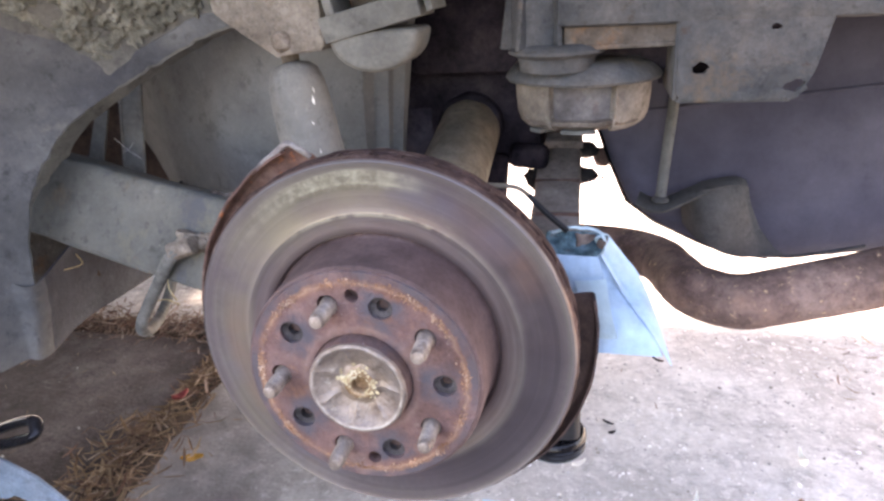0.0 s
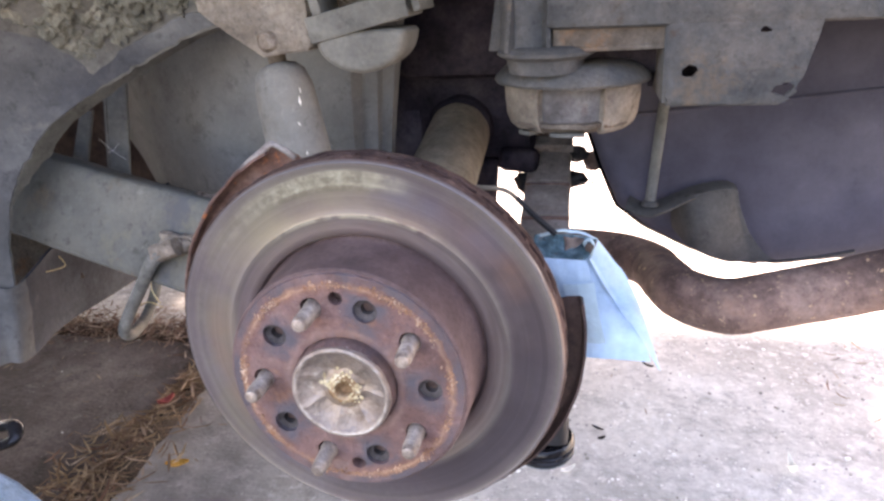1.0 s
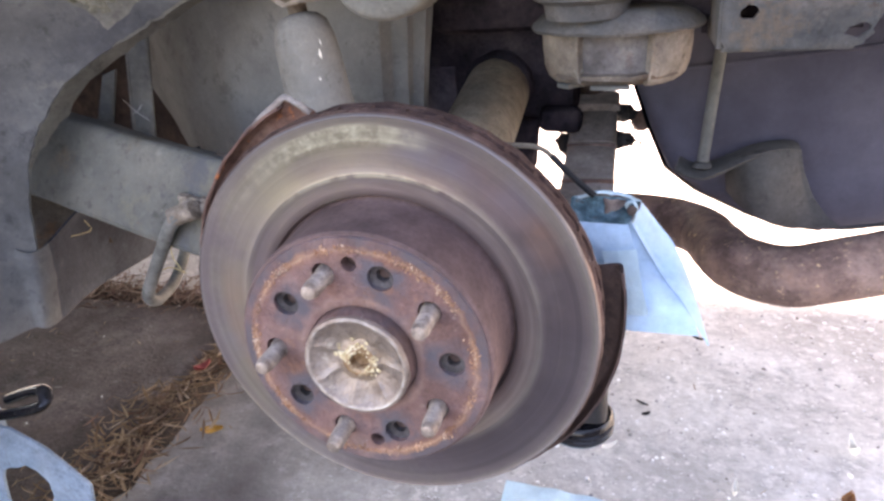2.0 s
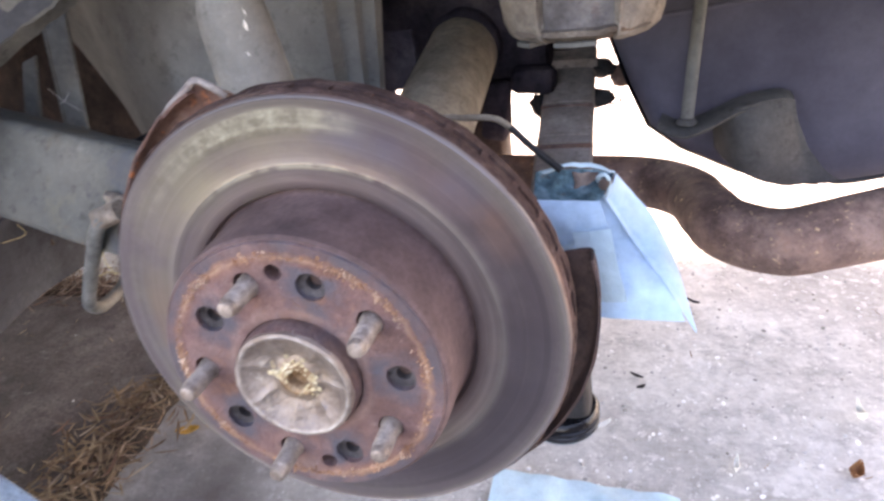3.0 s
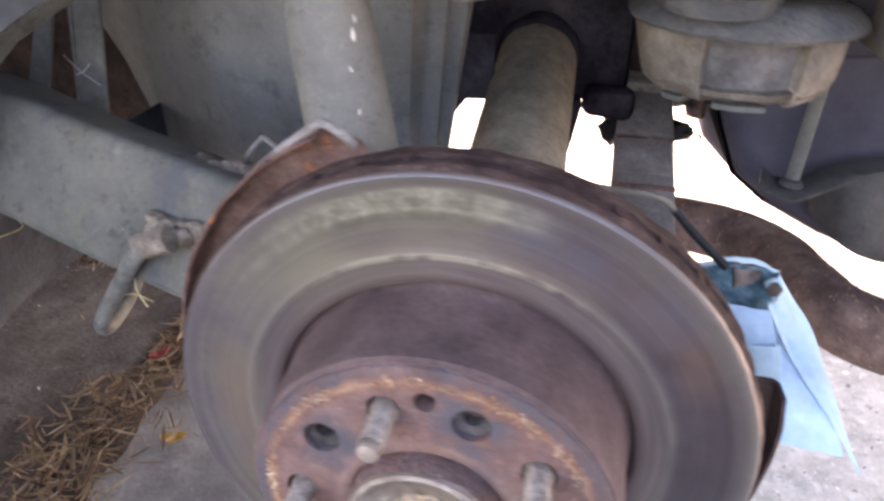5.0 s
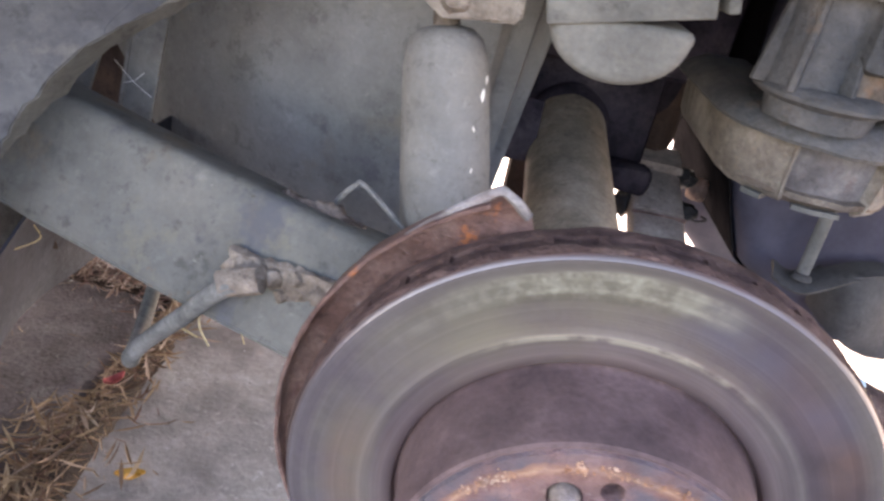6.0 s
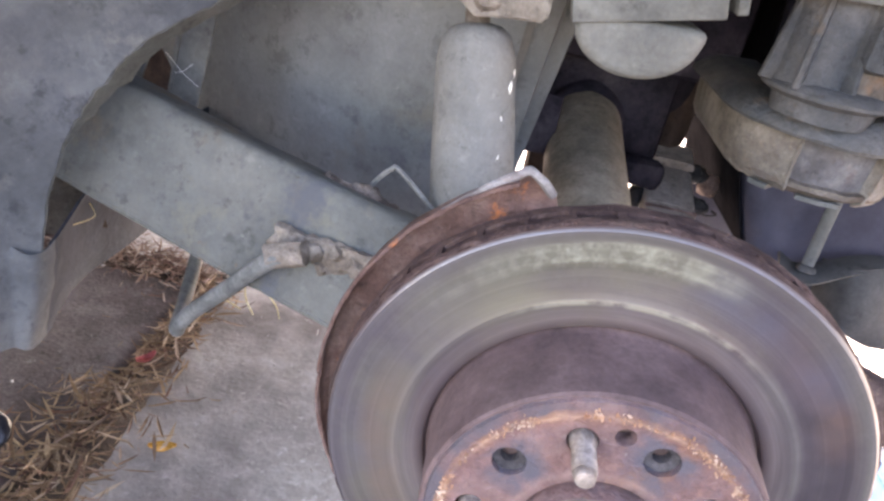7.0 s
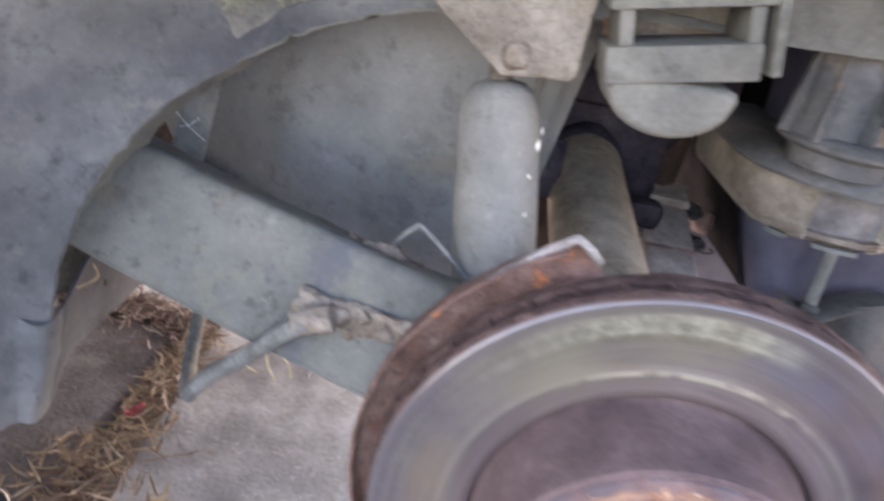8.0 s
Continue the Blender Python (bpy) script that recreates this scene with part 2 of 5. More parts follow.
M_FLANGE = radial(material("flange_rust", ((0.12, 0.066, 0.058), (0.185, 0.105, 0.092), (0.25, 0.158, 0.14)), 34, 350, 0.78, 0.1, 0.7, spots=(((0.105, 0.092, 0.104), 24, 0.52, 0.1), ((0.36, 0.165, 0.08), 22, 0.57, 0.1), ((0.24, 0.17, 0.15), 13, 0.52, 0.1), ((0.06, 0.042, 0.042), 45, 0.63, 0.08), ((0.38, 0.28, 0.23), 60, 0.62, 0.06), ((0.52, 0.44, 0.38), 150, 0.65, 0.04))),
                  ((0.034, (0.09, 0.055, 0.045), 0.6), (0.04, (0.3, 0.2, 0.165), 0.5), (0.0445, (0.14, 0.08, 0.065), 0.3), (0.064, (0.16, 0.1, 0.085), 0.1), (0.0695, (0.27, 0.12, 0.06), 0.3), (0.072, (0.47, 0.29, 0.18), 0.7),
                   (0.0735, (0.33, 0.17, 0.09), 0.5), (0.0755, (0.11, 0.09, 0.094), 0.9), (0.086, (0.1, 0.085, 0.09), 0.95)), 0.0035, 110, broken=45,
                  stains_and_sheen=tuple(((0.1, 0.09, 0.1), 72 + 72 * k, 19, 0.043, 0.072, 0.004, 60, 1.0) for k in range(5)))
M_STEEL = material("stud_steel", ((0.175, 0.134, 0.107), (0.275, 0.224, 0.184), (0.388, 0.325, 0.270)), 120, 500, 0.55, 0.4, 0.3, spots=(((0.3, 0.17, 0.1), 70, 0.6, 0.1),))
M_CAP = radial(material("cap_zinc", ((0.17, 0.128, 0.104), (0.25, 0.203, 0.17), (0.34, 0.29, 0.25)), 45, 400, 0.34, 0.45, 0.4, spots=(((0.52, 0.36, 0.16), 60, 0.6, 0.1), ((0.6, 0.55, 0.48), 30, 0.56, 0.05), ((0.2, 0.11, 0.08), 90, 0.62, 0.06)), mottle=0.15),
               ((0.008, (0.3, 0.16, 0.06), 0.6), (0.016, (0.3, 0.22, 0.14), 0.3), (0.026, (0.22, 0.175, 0.15), 0.25), (0.0293, (0.19, 0.14, 0.115), 0.5), (0.0312, (0.66, 0.61, 0.54), 0.6), (0.0325, (0.35, 0.28, 0.23), 0.4), (0.0335, (0.3, 0.22, 0.17), 0.6), (0.036, (0.22, 0.14, 0.1), 0.8)), 0.001, 200, broken=110)
M_CAPIN = material("cap_grease", ((0.14, 0.075, 0.035), (0.26, 0.155, 0.08), (0.42, 0.31, 0.19)), 120, 500, 0.6, 0.1, 0.5)
M_GREASE = material("dry_grease", ((0.38, 0.27, 0.13), (0.52, 0.43, 0.26), (0.64, 0.57, 0.42)), 150, 500, 0.6, 0.0, 0.3)
M_SHIELD = material("shield_rust", ((0.104, 0.061, 0.051), (0.182, 0.104, 0.083), (0.286, 0.189, 0.156)), 30, 300, 0.85, 0.1, 0.7, spots=(((0.6, 0.19, 0.06), 40, 0.6, 0.06), ((0.4, 0.38, 0.35), 60, 0.66, 0.05)))
M_LIP = material("pale_edge", ((0.14, 0.115, 0.105), (0.23, 0.205, 0.19), (0.33, 0.31, 0.29)), 60, 300, 0.75, 0.2, 0.4, spots=(((0.18, 0.1, 0.075), 50, 0.6, 0.08),))
M_BORE = material("bore_iron", ((0.04, 0.035, 0.036), (0.065, 0.058, 0.058), (0.1, 0.09, 0.088)), 120, 500, 0.7, 0.3, 0.4)
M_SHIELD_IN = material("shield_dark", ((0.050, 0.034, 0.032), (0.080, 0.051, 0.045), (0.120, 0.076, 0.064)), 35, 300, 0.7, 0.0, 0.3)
M_DUST = material("dusty_metal", GREY, 9, 260, 0.9, 0.0, 0.35, spots=(((0.206, 0.193, 0.166), 26, 0.57, 0.12), ((0.062, 0.051, 0.047), 18, 0.6, 0.12), ((0.154, 0.089, 0.052), 14, 0.68, 0.06)), grain=0.2)
M_WING = material("wing_dust", ((0.085, 0.090, 0.091), (0.127, 0.133, 0.132), (0.181, 0.181, 0.170)), 10, 240, 0.88, 0.0, 0.3, spots=(((0.05, 0.053, 0.062), 8, 0.52, 0.14), ((0.045, 0.046, 0.05), 30, 0.6, 0.06), ((0.19, 0.185, 0.165), 28, 0.6, 0.1)), grain=0.15, mottle=0.13)
M_WING_DIM = material("wing_dim", ((0.026, 0.031, 0.039), (0.041, 0.047, 0.057), (0.062, 0.070, 0.079)), 14, 240, 0.85, 0.0, 0.5, spots=(((0.072, 0.076, 0.077), 30, 0.62, 0.08),), grain=0.2)
M_PANEL = material("panel_dust", ((0.127, 0.130, 0.122), (0.165, 0.168, 0.158), (0.197, 0.197, 0.180)), 5, 260, 0.9, 0.0, 0.25, spots=(((0.2, 0.2, 0.175), 35, 0.62, 0.1), ((0.085, 0.08, 0.07), 50, 0.62, 0.08), ((0.15, 0.13, 0.1), 9, 0.58, 0.1), ((0.1, 0.1, 0.105), 14, 0.6, 0.06), ((0.2, 0.198, 0.18), 90, 0.64, 0.04)), grain=0.15, mottle=0.13)
M_ARM = material("arm_paint", ((0.097, 0.101, 0.089), (0.134, 0.137, 0.122), (0.170, 0.167, 0.144)), 9, 260, 0.85, 0.0, 0.35, spots=(((0.176, 0.165, 0.122), 24, 0.58, 0.1), ((0.176, 0.134, 0.087), 8, 0.57, 0.1), ((0.167, 0.098, 0.052), 26, 0.64, 0.05), ((0.084, 0.089, 0.097), 11, 0.6, 0.05), ((0.053, 0.057, 0.065), 20, 0.58, 0.1), ((0.062, 0.053, 0.039), 60, 0.64, 0.05), ((0.282, 0.276, 0.235), 70, 0.66, 0.05)), grain=0.15, mottle=0.13)
M_SHOCK = material("shock_dust", ((0.118, 0.118, 0.106), (0.156, 0.154, 0.139), (0.185, 0.179, 0.158)), 12, 280, 0.85, 0.0, 0.3, spots=(((0.075, 0.075, 0.065), 28, 0.64, 0.08), ((0.25, 0.245, 0.215), 40, 0.62, 0.1), ((0.07, 0.068, 0.06), 70, 0.66, 0.05)), grain=0.15, mottle=0.13)
M_MUD = material("caked_mud", ((0.090, 0.090, 0.072), (0.168, 0.166, 0.132), (0.264, 0.260, 0.210)), 50, 300, 0.95, 0.0, 1.0)
M_CRUST = material("tan_crust", ((0.1, 0.078, 0.058), (0.175, 0.142, 0.112), (0.27, 0.232, 0.19)), 60, 300, 0.95, 0.0, 0.8, spots=(((0.16, 0.08, 0.05), 50, 0.6, 0.06),))
M_CLOD = material("brown_dirt", ((0.055, 0.042, 0.034), (0.1, 0.078, 0.064), (0.17, 0.14, 0.118)), 70, 300, 0.95, 0.0, 0.9)
M_RUSTY = material("rusty_bracket", ((0.066, 0.045, 0.032), (0.110, 0.090, 0.072), (0.150, 0.130, 0.107)), 22, 300, 0.9, 0.05, 0.8, spots=(((0.216, 0.105, 0.046), 26, 0.55, 0.12), ((0.054, 0.034, 0.028), 36, 0.62, 0.08), ((0.270, 0.235, 0.199), 55, 0.64, 0.06)), grain=0.25)
M_BRACKET = material("tan_bracket", ((0.115, 0.095, 0.074), (0.190, 0.163, 0.132), (0.265, 0.234, 0.193)), 24, 300, 0.9, 0.05, 0.7, spots=(((0.230, 0.137, 0.078), 20, 0.58, 0.12), ((0.345, 0.325, 0.274), 45, 0.6, 0.08), ((0.081, 0.063, 0.050), 40, 0.62, 0.08)), grain=0.25)
M_CUP = material("cup_paint", ((0.07, 0.06, 0.058), (0.115, 0.105, 0.1), (0.16, 0.15, 0.14)), 26, 300, 0.85, 0.05, 0.6, spots=(((0.16, 0.085, 0.055), 22, 0.58, 0.12), ((0.24, 0.225, 0.2), 60, 0.62, 0.05), ((0.05, 0.045, 0.046), 15, 0.58, 0.12)), grain=0.25)
M_FRAME = material("frame_paint", ((0.048, 0.055, 0.059), (0.092, 0.091, 0.087), (0.143, 0.128, 0.112)), 13, 260, 0.88, 0.05, 0.7, spots=(((0.159, 0.144, 0.129), 22, 0.54, 0.2), ((0.212, 0.132, 0.064), 17, 0.57, 0.16), ((0.058, 0.059, 0.061), 15, 0.58, 0.14), ((0.064, 0.044, 0.032), 60, 0.62, 0.06)), grain=0.25)
M_TANK = material("tank_plastic", ((0.047, 0.046, 0.061), (0.071, 0.070, 0.090), (0.103, 0.100, 0.119)), 5, 200, 0.9, 0.0, 0.1, spots=(((0.104, 0.095, 0.095), 16, 0.62, 0.2), ((0.036, 0.034, 0.043), 7, 0.58, 0.15)), shine=0.05, pits=0.07, mottle=0.08, grain=0.1)
M_TANK_SIDE = material("tank_side_black", ((0.009, 0.009, 0.01), (0.013, 0.0125, 0.014), (0.02, 0.019, 0.021)), 14, 200, 0.95, 0.0, 0.2, shine=0.0)
M_SKIRT = material("dusty_plastic", ((0.057, 0.057, 0.055), (0.081, 0.079, 0.074), (0.109, 0.106, 0.095)), 12, 240, 0.8, 0.0, 0.15)
M_TUBE = material("axle_tube", ((0.182, 0.145, 0.101), (0.240, 0.197, 0.143), (0.293, 0.250, 0.190)), 18, 300, 0.9, 0.05, 0.35)
M_PIPE = material("exhaust_rust", ((0.1, 0.064, 0.054), (0.19, 0.122, 0.1), (0.275, 0.192, 0.16)), 28, 280, 0.8, 0.15, 0.6, spots=(((0.26, 0.14, 0.095), 14, 0.53, 0.12), ((0.6, 0.4, 0.24), 130, 0.6, 0.04), ((0.08, 0.05, 0.044), 12, 0.6, 0.1)))
M_LINK = material("link_dust", ((0.207, 0.176, 0.149), (0.279, 0.239, 0.207), (0.333, 0.293, 0.257)), 14, 260, 0.9, 0.0, 0.3)
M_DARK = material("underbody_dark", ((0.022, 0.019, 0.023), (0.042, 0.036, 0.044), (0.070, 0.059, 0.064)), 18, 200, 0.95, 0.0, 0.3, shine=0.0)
M_BROWN = material("dark_brown", ((0.03, 0.018, 0.014), (0.06, 0.04, 0.033), (0.1, 0.065, 0.05)), 16, 200, 0.9, 0.0, 0.4)
M_RUBBER = material("black_rubber", ((0.012, 0.012, 0.013), (0.02, 0.02, 0.021), (0.035, 0.034, 0.033)), 40, 300, 0.6, 0.0, 0.2)
M_HOSE = material("dusty_hose", ((0.092, 0.094, 0.086), (0.135, 0.136, 0.125), (0.175, 0.172, 0.158)), 60, 300, 0.8, 0.0, 0.2)
M_TOWEL = material("blue_paper", ((0.384, 0.572, 0.728), (0.444, 0.627, 0.780), (0.528, 0.682, 0.811)), 30, 500, 0.9, 0.0, 0.25, pits=0.0, mottle=0.04, grain=0.06)
M_PALE = material("pale_paper", ((0.420, 0.600, 0.680), (0.500, 0.680, 0.740), (0.600, 0.740, 0.780)), 18, 400, 0.9, 0.0, 0.3, pits=0.0, mottle=0.04, grain=0.06)
M_SOILED = material("soiled_paper", ((0.014, 0.034, 0.042), (0.06, 0.125, 0.15), (0.19, 0.29, 0.33)), 75, 400, 0.8, 0.0, 0.5, spots=(((0.09, 0.06, 0.05), 90, 0.6, 0.05),))
M_GRIME = material("oily_grime", ((0.05, 0.035, 0.03), (0.11, 0.08, 0.068), (0.2, 0.155, 0.13)), 90, 400, 0.7, 0.0, 0.4)
M_JACK = material("black_gloss", ((0.006, 0.006, 0.007), (0.012, 0.012, 0.014), (0.02, 0.02, 0.022)), 40, 300, 0.22, 0.0, 0.1)
M_BLUE = material("blue_enamel", ((0.115, 0.168, 0.220), (0.155, 0.210, 0.264), (0.196, 0.247, 0.299)), 25, 300, 0.4, 0.0, 0.15, spots=(((0.05, 0.05, 0.06), 50, 0.68, 0.04),))
M_CONC = material("concrete", ((0.43, 0.41, 0.37), (0.54, 0.515, 0.47), (0.64, 0.615, 0.57)), 5, 140, 0.92, 0.0, 0.5, spots=(((0.36, 0.335, 0.3), 3.5, 0.48, 0.1), ((0.75, 0.71, 0.65), 11, 0.56, 0.1), ((0.25, 0.23, 0.21), 24, 0.55, 0.12), ((0.66, 0.63, 0.58), 55, 0.55, 0.06), ((0.85, 0.82, 0.77), 95, 0.6, 0.04), ((0.15, 0.13, 0.115), 75, 0.65, 0.05)), grain=0.35)
# concrete turns darker brown towards -x, broken by noise, ending at y 0.7
nt = M_CONC.node_tree
b_conc = nt.nodes["Principled BSDF"]
dark_tc, dark_sep, dark_x, dark_n, dark_f, dark_mul, dark_mix = (nt.nodes.new("ShaderNode" + k) for k in ("TexCoord", "SeparateXYZ", "MapRange", "TexNoise", "MapRange", "Math", "Mix"))
nt.links.new(dark_tc.outputs["Object"], dark_sep.inputs[0])
nt.links.new(dark_sep.outputs[0], dark_x.inputs[0])
dark_x.inputs[1].default_value, dark_x.inputs[2].default_value = -0.02, -0.28
dark_n.inputs["Scale"].default_value, dark_n.inputs["Detail"].default_value = 9, 8
nt.links.new(dark_tc.outputs["Object"], dark_n.inputs["Vector"])
nt.links.new(dark_n.outputs["Fac"], dark_f.inputs[0])
dark_f.inputs[1].default_value, dark_f.inputs[2].default_value, dark_f.inputs[3].default_value, dark_f.inputs[4].default_value = 0.35, 0.65, 0.5, 1.0
dark_mul.operation = "MULTIPLY"
nt.links.new(dark_x.outputs[0], dark_mul.inputs[0])
nt.links.new(dark_f.outputs[0], dark_mul.inputs[1])
dark_y, dark_cut = nt.nodes.new("ShaderNodeMapRange"), nt.nodes.new("ShaderNodeMath")
nt.links.new(dark_sep.outputs[1], dark_y.inputs[0])
dark_y.inputs[1].default_value, dark_y.inputs[2].default_value = 0.7, 0.62
dark_cut.operation = "MULTIPLY"
nt.links.new(dark_mul.outputs[0], dark_cut.inputs[0])
nt.links.new(dark_y.outputs[0], dark_cut.inputs[1])
dark_mix.data_type = "RGBA"
nt.links.new(dark_cut.outputs[0], dark_mix.inputs[0])
nt.links.new(b_conc.inputs["Base Color"].links[0].from_socket, dark_mix.inputs[6])
dark_mix.inputs[7].default_value = (0.105, 0.091, 0.083, 1)
nt.links.new(dark_mix.outputs[2], b_conc.inputs["Base Color"])
M_SLAB = material("old_slab", ((0.06, 0.046, 0.042), (0.105, 0.084, 0.077), (0.175, 0.145, 0.135)), 7, 180, 0.92, 0.0, 0.8, spots=(((0.21, 0.187, 0.172), 9, 0.53, 0.12), ((0.28, 0.255, 0.24), 70, 0.62, 0.06), ((0.05, 0.041, 0.037), 22, 0.58, 0.08), ((0.05, 0.04, 0.034), 90, 0.62, 0.05)), grain=0.5)
M_DARK_GROUND = material("dark_ground", ((0.035, 0.034, 0.033), (0.05, 0.049, 0.047), (0.07, 0.068, 0.064)), 8, 160, 0.9, 0.0, 0.8, grain=0.4)
M_SOIL = material("joint_soil", ((0.03, 0.022, 0.017), (0.06, 0.042, 0.03), (0.1, 0.075, 0.05)), 60, 400, 0.95, 0.0, 0.8)
M_BLOCKER = material("blocker_dark", ((0.04, 0.035, 0.04), (0.06, 0.052, 0.056), (0.085, 0.075, 0.078)), 3, 60, 0.9)
M_BODY = material("body_paint", ((0.1, 0.11, 0.115), (0.13, 0.14, 0.145), (0.16, 0.165, 0.165)), 6, 200, 0.5, 0.0, 0.1)


def leaf_mat(name, cols):
    m = bpy.data.materials.new(name)
    m.use_nodes = True
    n, l = m.node_tree.nodes, m.node_tree.links
    b = n["Principled BSDF"]
    g = n.new("ShaderNodeNewGeometry")
    r = n.new("ShaderNodeValToRGB")
    els = r.color_ramp.elements
    for k, c in enumerate(cols):
        e = els[k] if k < 2 else els.new(1)
        e.position, e.color = k / (len(cols) - 1), (*c, 1)
    l.new(g.outputs["Random Per Island"], r.inputs[0])
    l.new(r.outputs[0], b.inputs["Base Color"])
    b.inputs["Roughness"].default_value = 0.75
    return m


M_LEAF = leaf_mat("dry_leaves", ((0.058, 0.031, 0.018), (0.196, 0.110, 0.056), (0.278, 0.176, 0.092), (0.408, 0.292, 0.177), (0.098, 0.048, 0.030), (0.310, 0.212, 0.118), (0.147, 0.066, 0.039), (0.474, 0.365, 0.262)))
M_DLEAF = leaf_mat("dark_leaves", ((0.06, 0.032, 0.024), (0.16, 0.085, 0.06), (0.26, 0.17, 0.12), (0.09, 0.045, 0.035), (0.4, 0.31, 0.24), (0.12, 0.06, 0.045), (0.22, 0.13, 0.08), (0.5, 0.43, 0.36)))
M_YLEAF = material("yellow_leaf", ((0.42, 0.2, 0.03), (0.5, 0.26, 0.05), (0.58, 0.33, 0.08)), 60, 300, 0.7)
M_OLEAF = material("orange_leaf", ((0.26, 0.1, 0.04), (0.36, 0.16, 0.065), (0.46, 0.24, 0.11)), 60, 300, 0.7)
M_RLEAF = material("red_leaf", ((0.3, 0.07, 0.06), (0.4, 0.1, 0.09), (0.5, 0.17, 0.14)), 60, 300, 0.7)
M_STRAW = material("straw", ((0.5, 0.42, 0.22), (0.6, 0.5, 0.28), (0.66, 0.58, 0.36)), 80, 300, 0.7)
M_CHIP = plain("white_chip", (0.8, 0.77, 0.69), 0.6)


# ---- mesh helpers ----
def thing(name, label, category, kind="", group="", at=(0, 0, 0)):
    ob = new(name)
    ob.location = at
    return tagged(ob, label, category, group, kind)


def finish(name, bm, mat, smooth=35):
    me = bpy.data.meshes.new(name)
    bmesh.ops.recalc_face_normals(bm, faces=bm.faces)
    if smooth:
        for e in bm.edges:
            e.smooth = e.calc_face_angle(0) < radians(smooth)
        for f in bm.faces:
            f.smooth = True
    bm.to_mesh(me)
    bm.free()
    me.materials.append(mat)
    return me


def part(name, bm, mat, parent, label="", smooth=35):
    ob = new(name, finish(name, bm, mat, smooth))
    ob.parent = parent
    if parent is not None:
        ob.matrix_parent_inverse = Matrix.Translation(parent.location).inverted() if parent.parent is None else Matrix()
    return tagged(ob, label)


def solo(name, bm, mat, label, category, kind="", group="", smooth=35):
    return tagged(new(name, finish(name, bm, mat, smooth)), label, category, group, kind)


def bevel(bm, w, seg=2, angle=30):
    es = [e for e in bm.edges if e.is_manifold and e.calc_face_angle(0) > radians(angle)]
    if es and w > 0:
        bmesh.ops.bevel(bm, geom=es, offset=w, segments=seg, affect="EDGES", profile=0.5, clamp_overlap=True)
    return bm


def box(size, m=Matrix(), bev=0.002, bm=None):
    b = bmesh.new()
    bmesh.ops.create_cube(b, size=1, matrix=Matrix.Diagonal((*size, 1)))
    bevel(b, bev)
    b.transform(m)
    return join(bm, b)


def join(bm, b):
    if bm is None:
        return b
    me = bpy.data.meshes.new("tmp")
    b.to_mesh(me)
    b.free()
    bm.from_mesh(me)
    bpy.data.meshes.remove(me)
    return bm


def lathe(profile, m=Matrix(), seg=64, a0=0.0, a1=360.0, closed=False, bm=None):
    """Turns (radius, height) pairs round local z."""
    b = bmesh.new()
    full = abs(a1 - a0) >= 359.9
    k = seg if full else seg + 1
    rings = []
    for r, h in profile:
        if r < 1e-6:
            rings.append([b.verts.new((0, 0, h))] * k)
        else:
            rings.append([b.verts.new((r * math.cos(radians(a0 + (a1 - a0) * i / seg)), r * math.sin(radians(a0 + (a1 - a0) * i / seg)), h)) for i in range(k)])
    pairs = list(zip(rings, rings[1:])) + ([(rings[-1], rings[0])] if closed else [])
    for p, q in pairs:
        for i in range(seg):
            j = (i + 1) % k
            vs = []
            for v in (p[i], p[j], q[j], q[i]):
                if v not in vs:
                    vs.append(v)
            if len(vs) > 2:
                b.faces.new(vs)
    if closed and not full:
        for i in (0, k - 1):
            b.faces.new([r[i] for r in rings])
    b.transform(m)
    return join(bm, b)


def smooth_path(pts, n=8):
    """Catmull-Rom through the points."""
    P = [Vector(p) for p in pts]
    P = [2 * P[0] - P[1], *P, 2 * P[-1] - P[-2]]
    out = []
    for i in range(1, len(P) - 2):
        for k in range(n):
            t = k / n
            out.append(0.5 * (2 * P[i] + (P[i + 1] - P[i - 1]) * t + (2 * P[i - 1] - 5 * P[i] + 4 * P[i + 1] - P[i + 2]) * t * t + (3 * P[i] - P[i - 1] - 3 * P[i + 1] + P[i + 2]) * t ** 3))
    return out + [P[-2]]


def sweep(pts, radius, seg=16, squash=1.0, up=(0, 0, 1), bm=None, radii=None, square=0.0, caps=True):
    """A tube of round or box-like section along points; squash: height over width."""
    b = bmesh.new()
    P = [Vector(p) for p in pts]
    rings = []
    for i, p in enumerate(P):
        d = (P[min(i + 1, len(P) - 1)] - P[max(i - 1, 0)]).normalized()
        s = d.cross(Vector(up)).normalized()
        u = s.cross(d).normalized()
        r = radii[i] if radii else radius
        ring = []
        for k in range(seg):
            a = 2 * math.pi * (k + 0.5) / seg
            c, z = math.cos(a), math.sin(a)
            if square:
                e = 1 - square
                c, z = math.copysign(abs(c) ** e, c), math.copysign(abs(z) ** e, z)
            ring.append(b.verts.new(p + s * r * c + u * r * squash * z))
        rings.append(ring)
    for p, q in zip(rings, rings[1:]):
        for k in range(seg):
            b.faces.new((p[k], p[(k + 1) % seg], q[(k + 1) % seg], q[k]))
    if caps:
        b.faces.new(rings[0][::-1])
        b.faces.new(rings[-1])
    return join(bm, b)


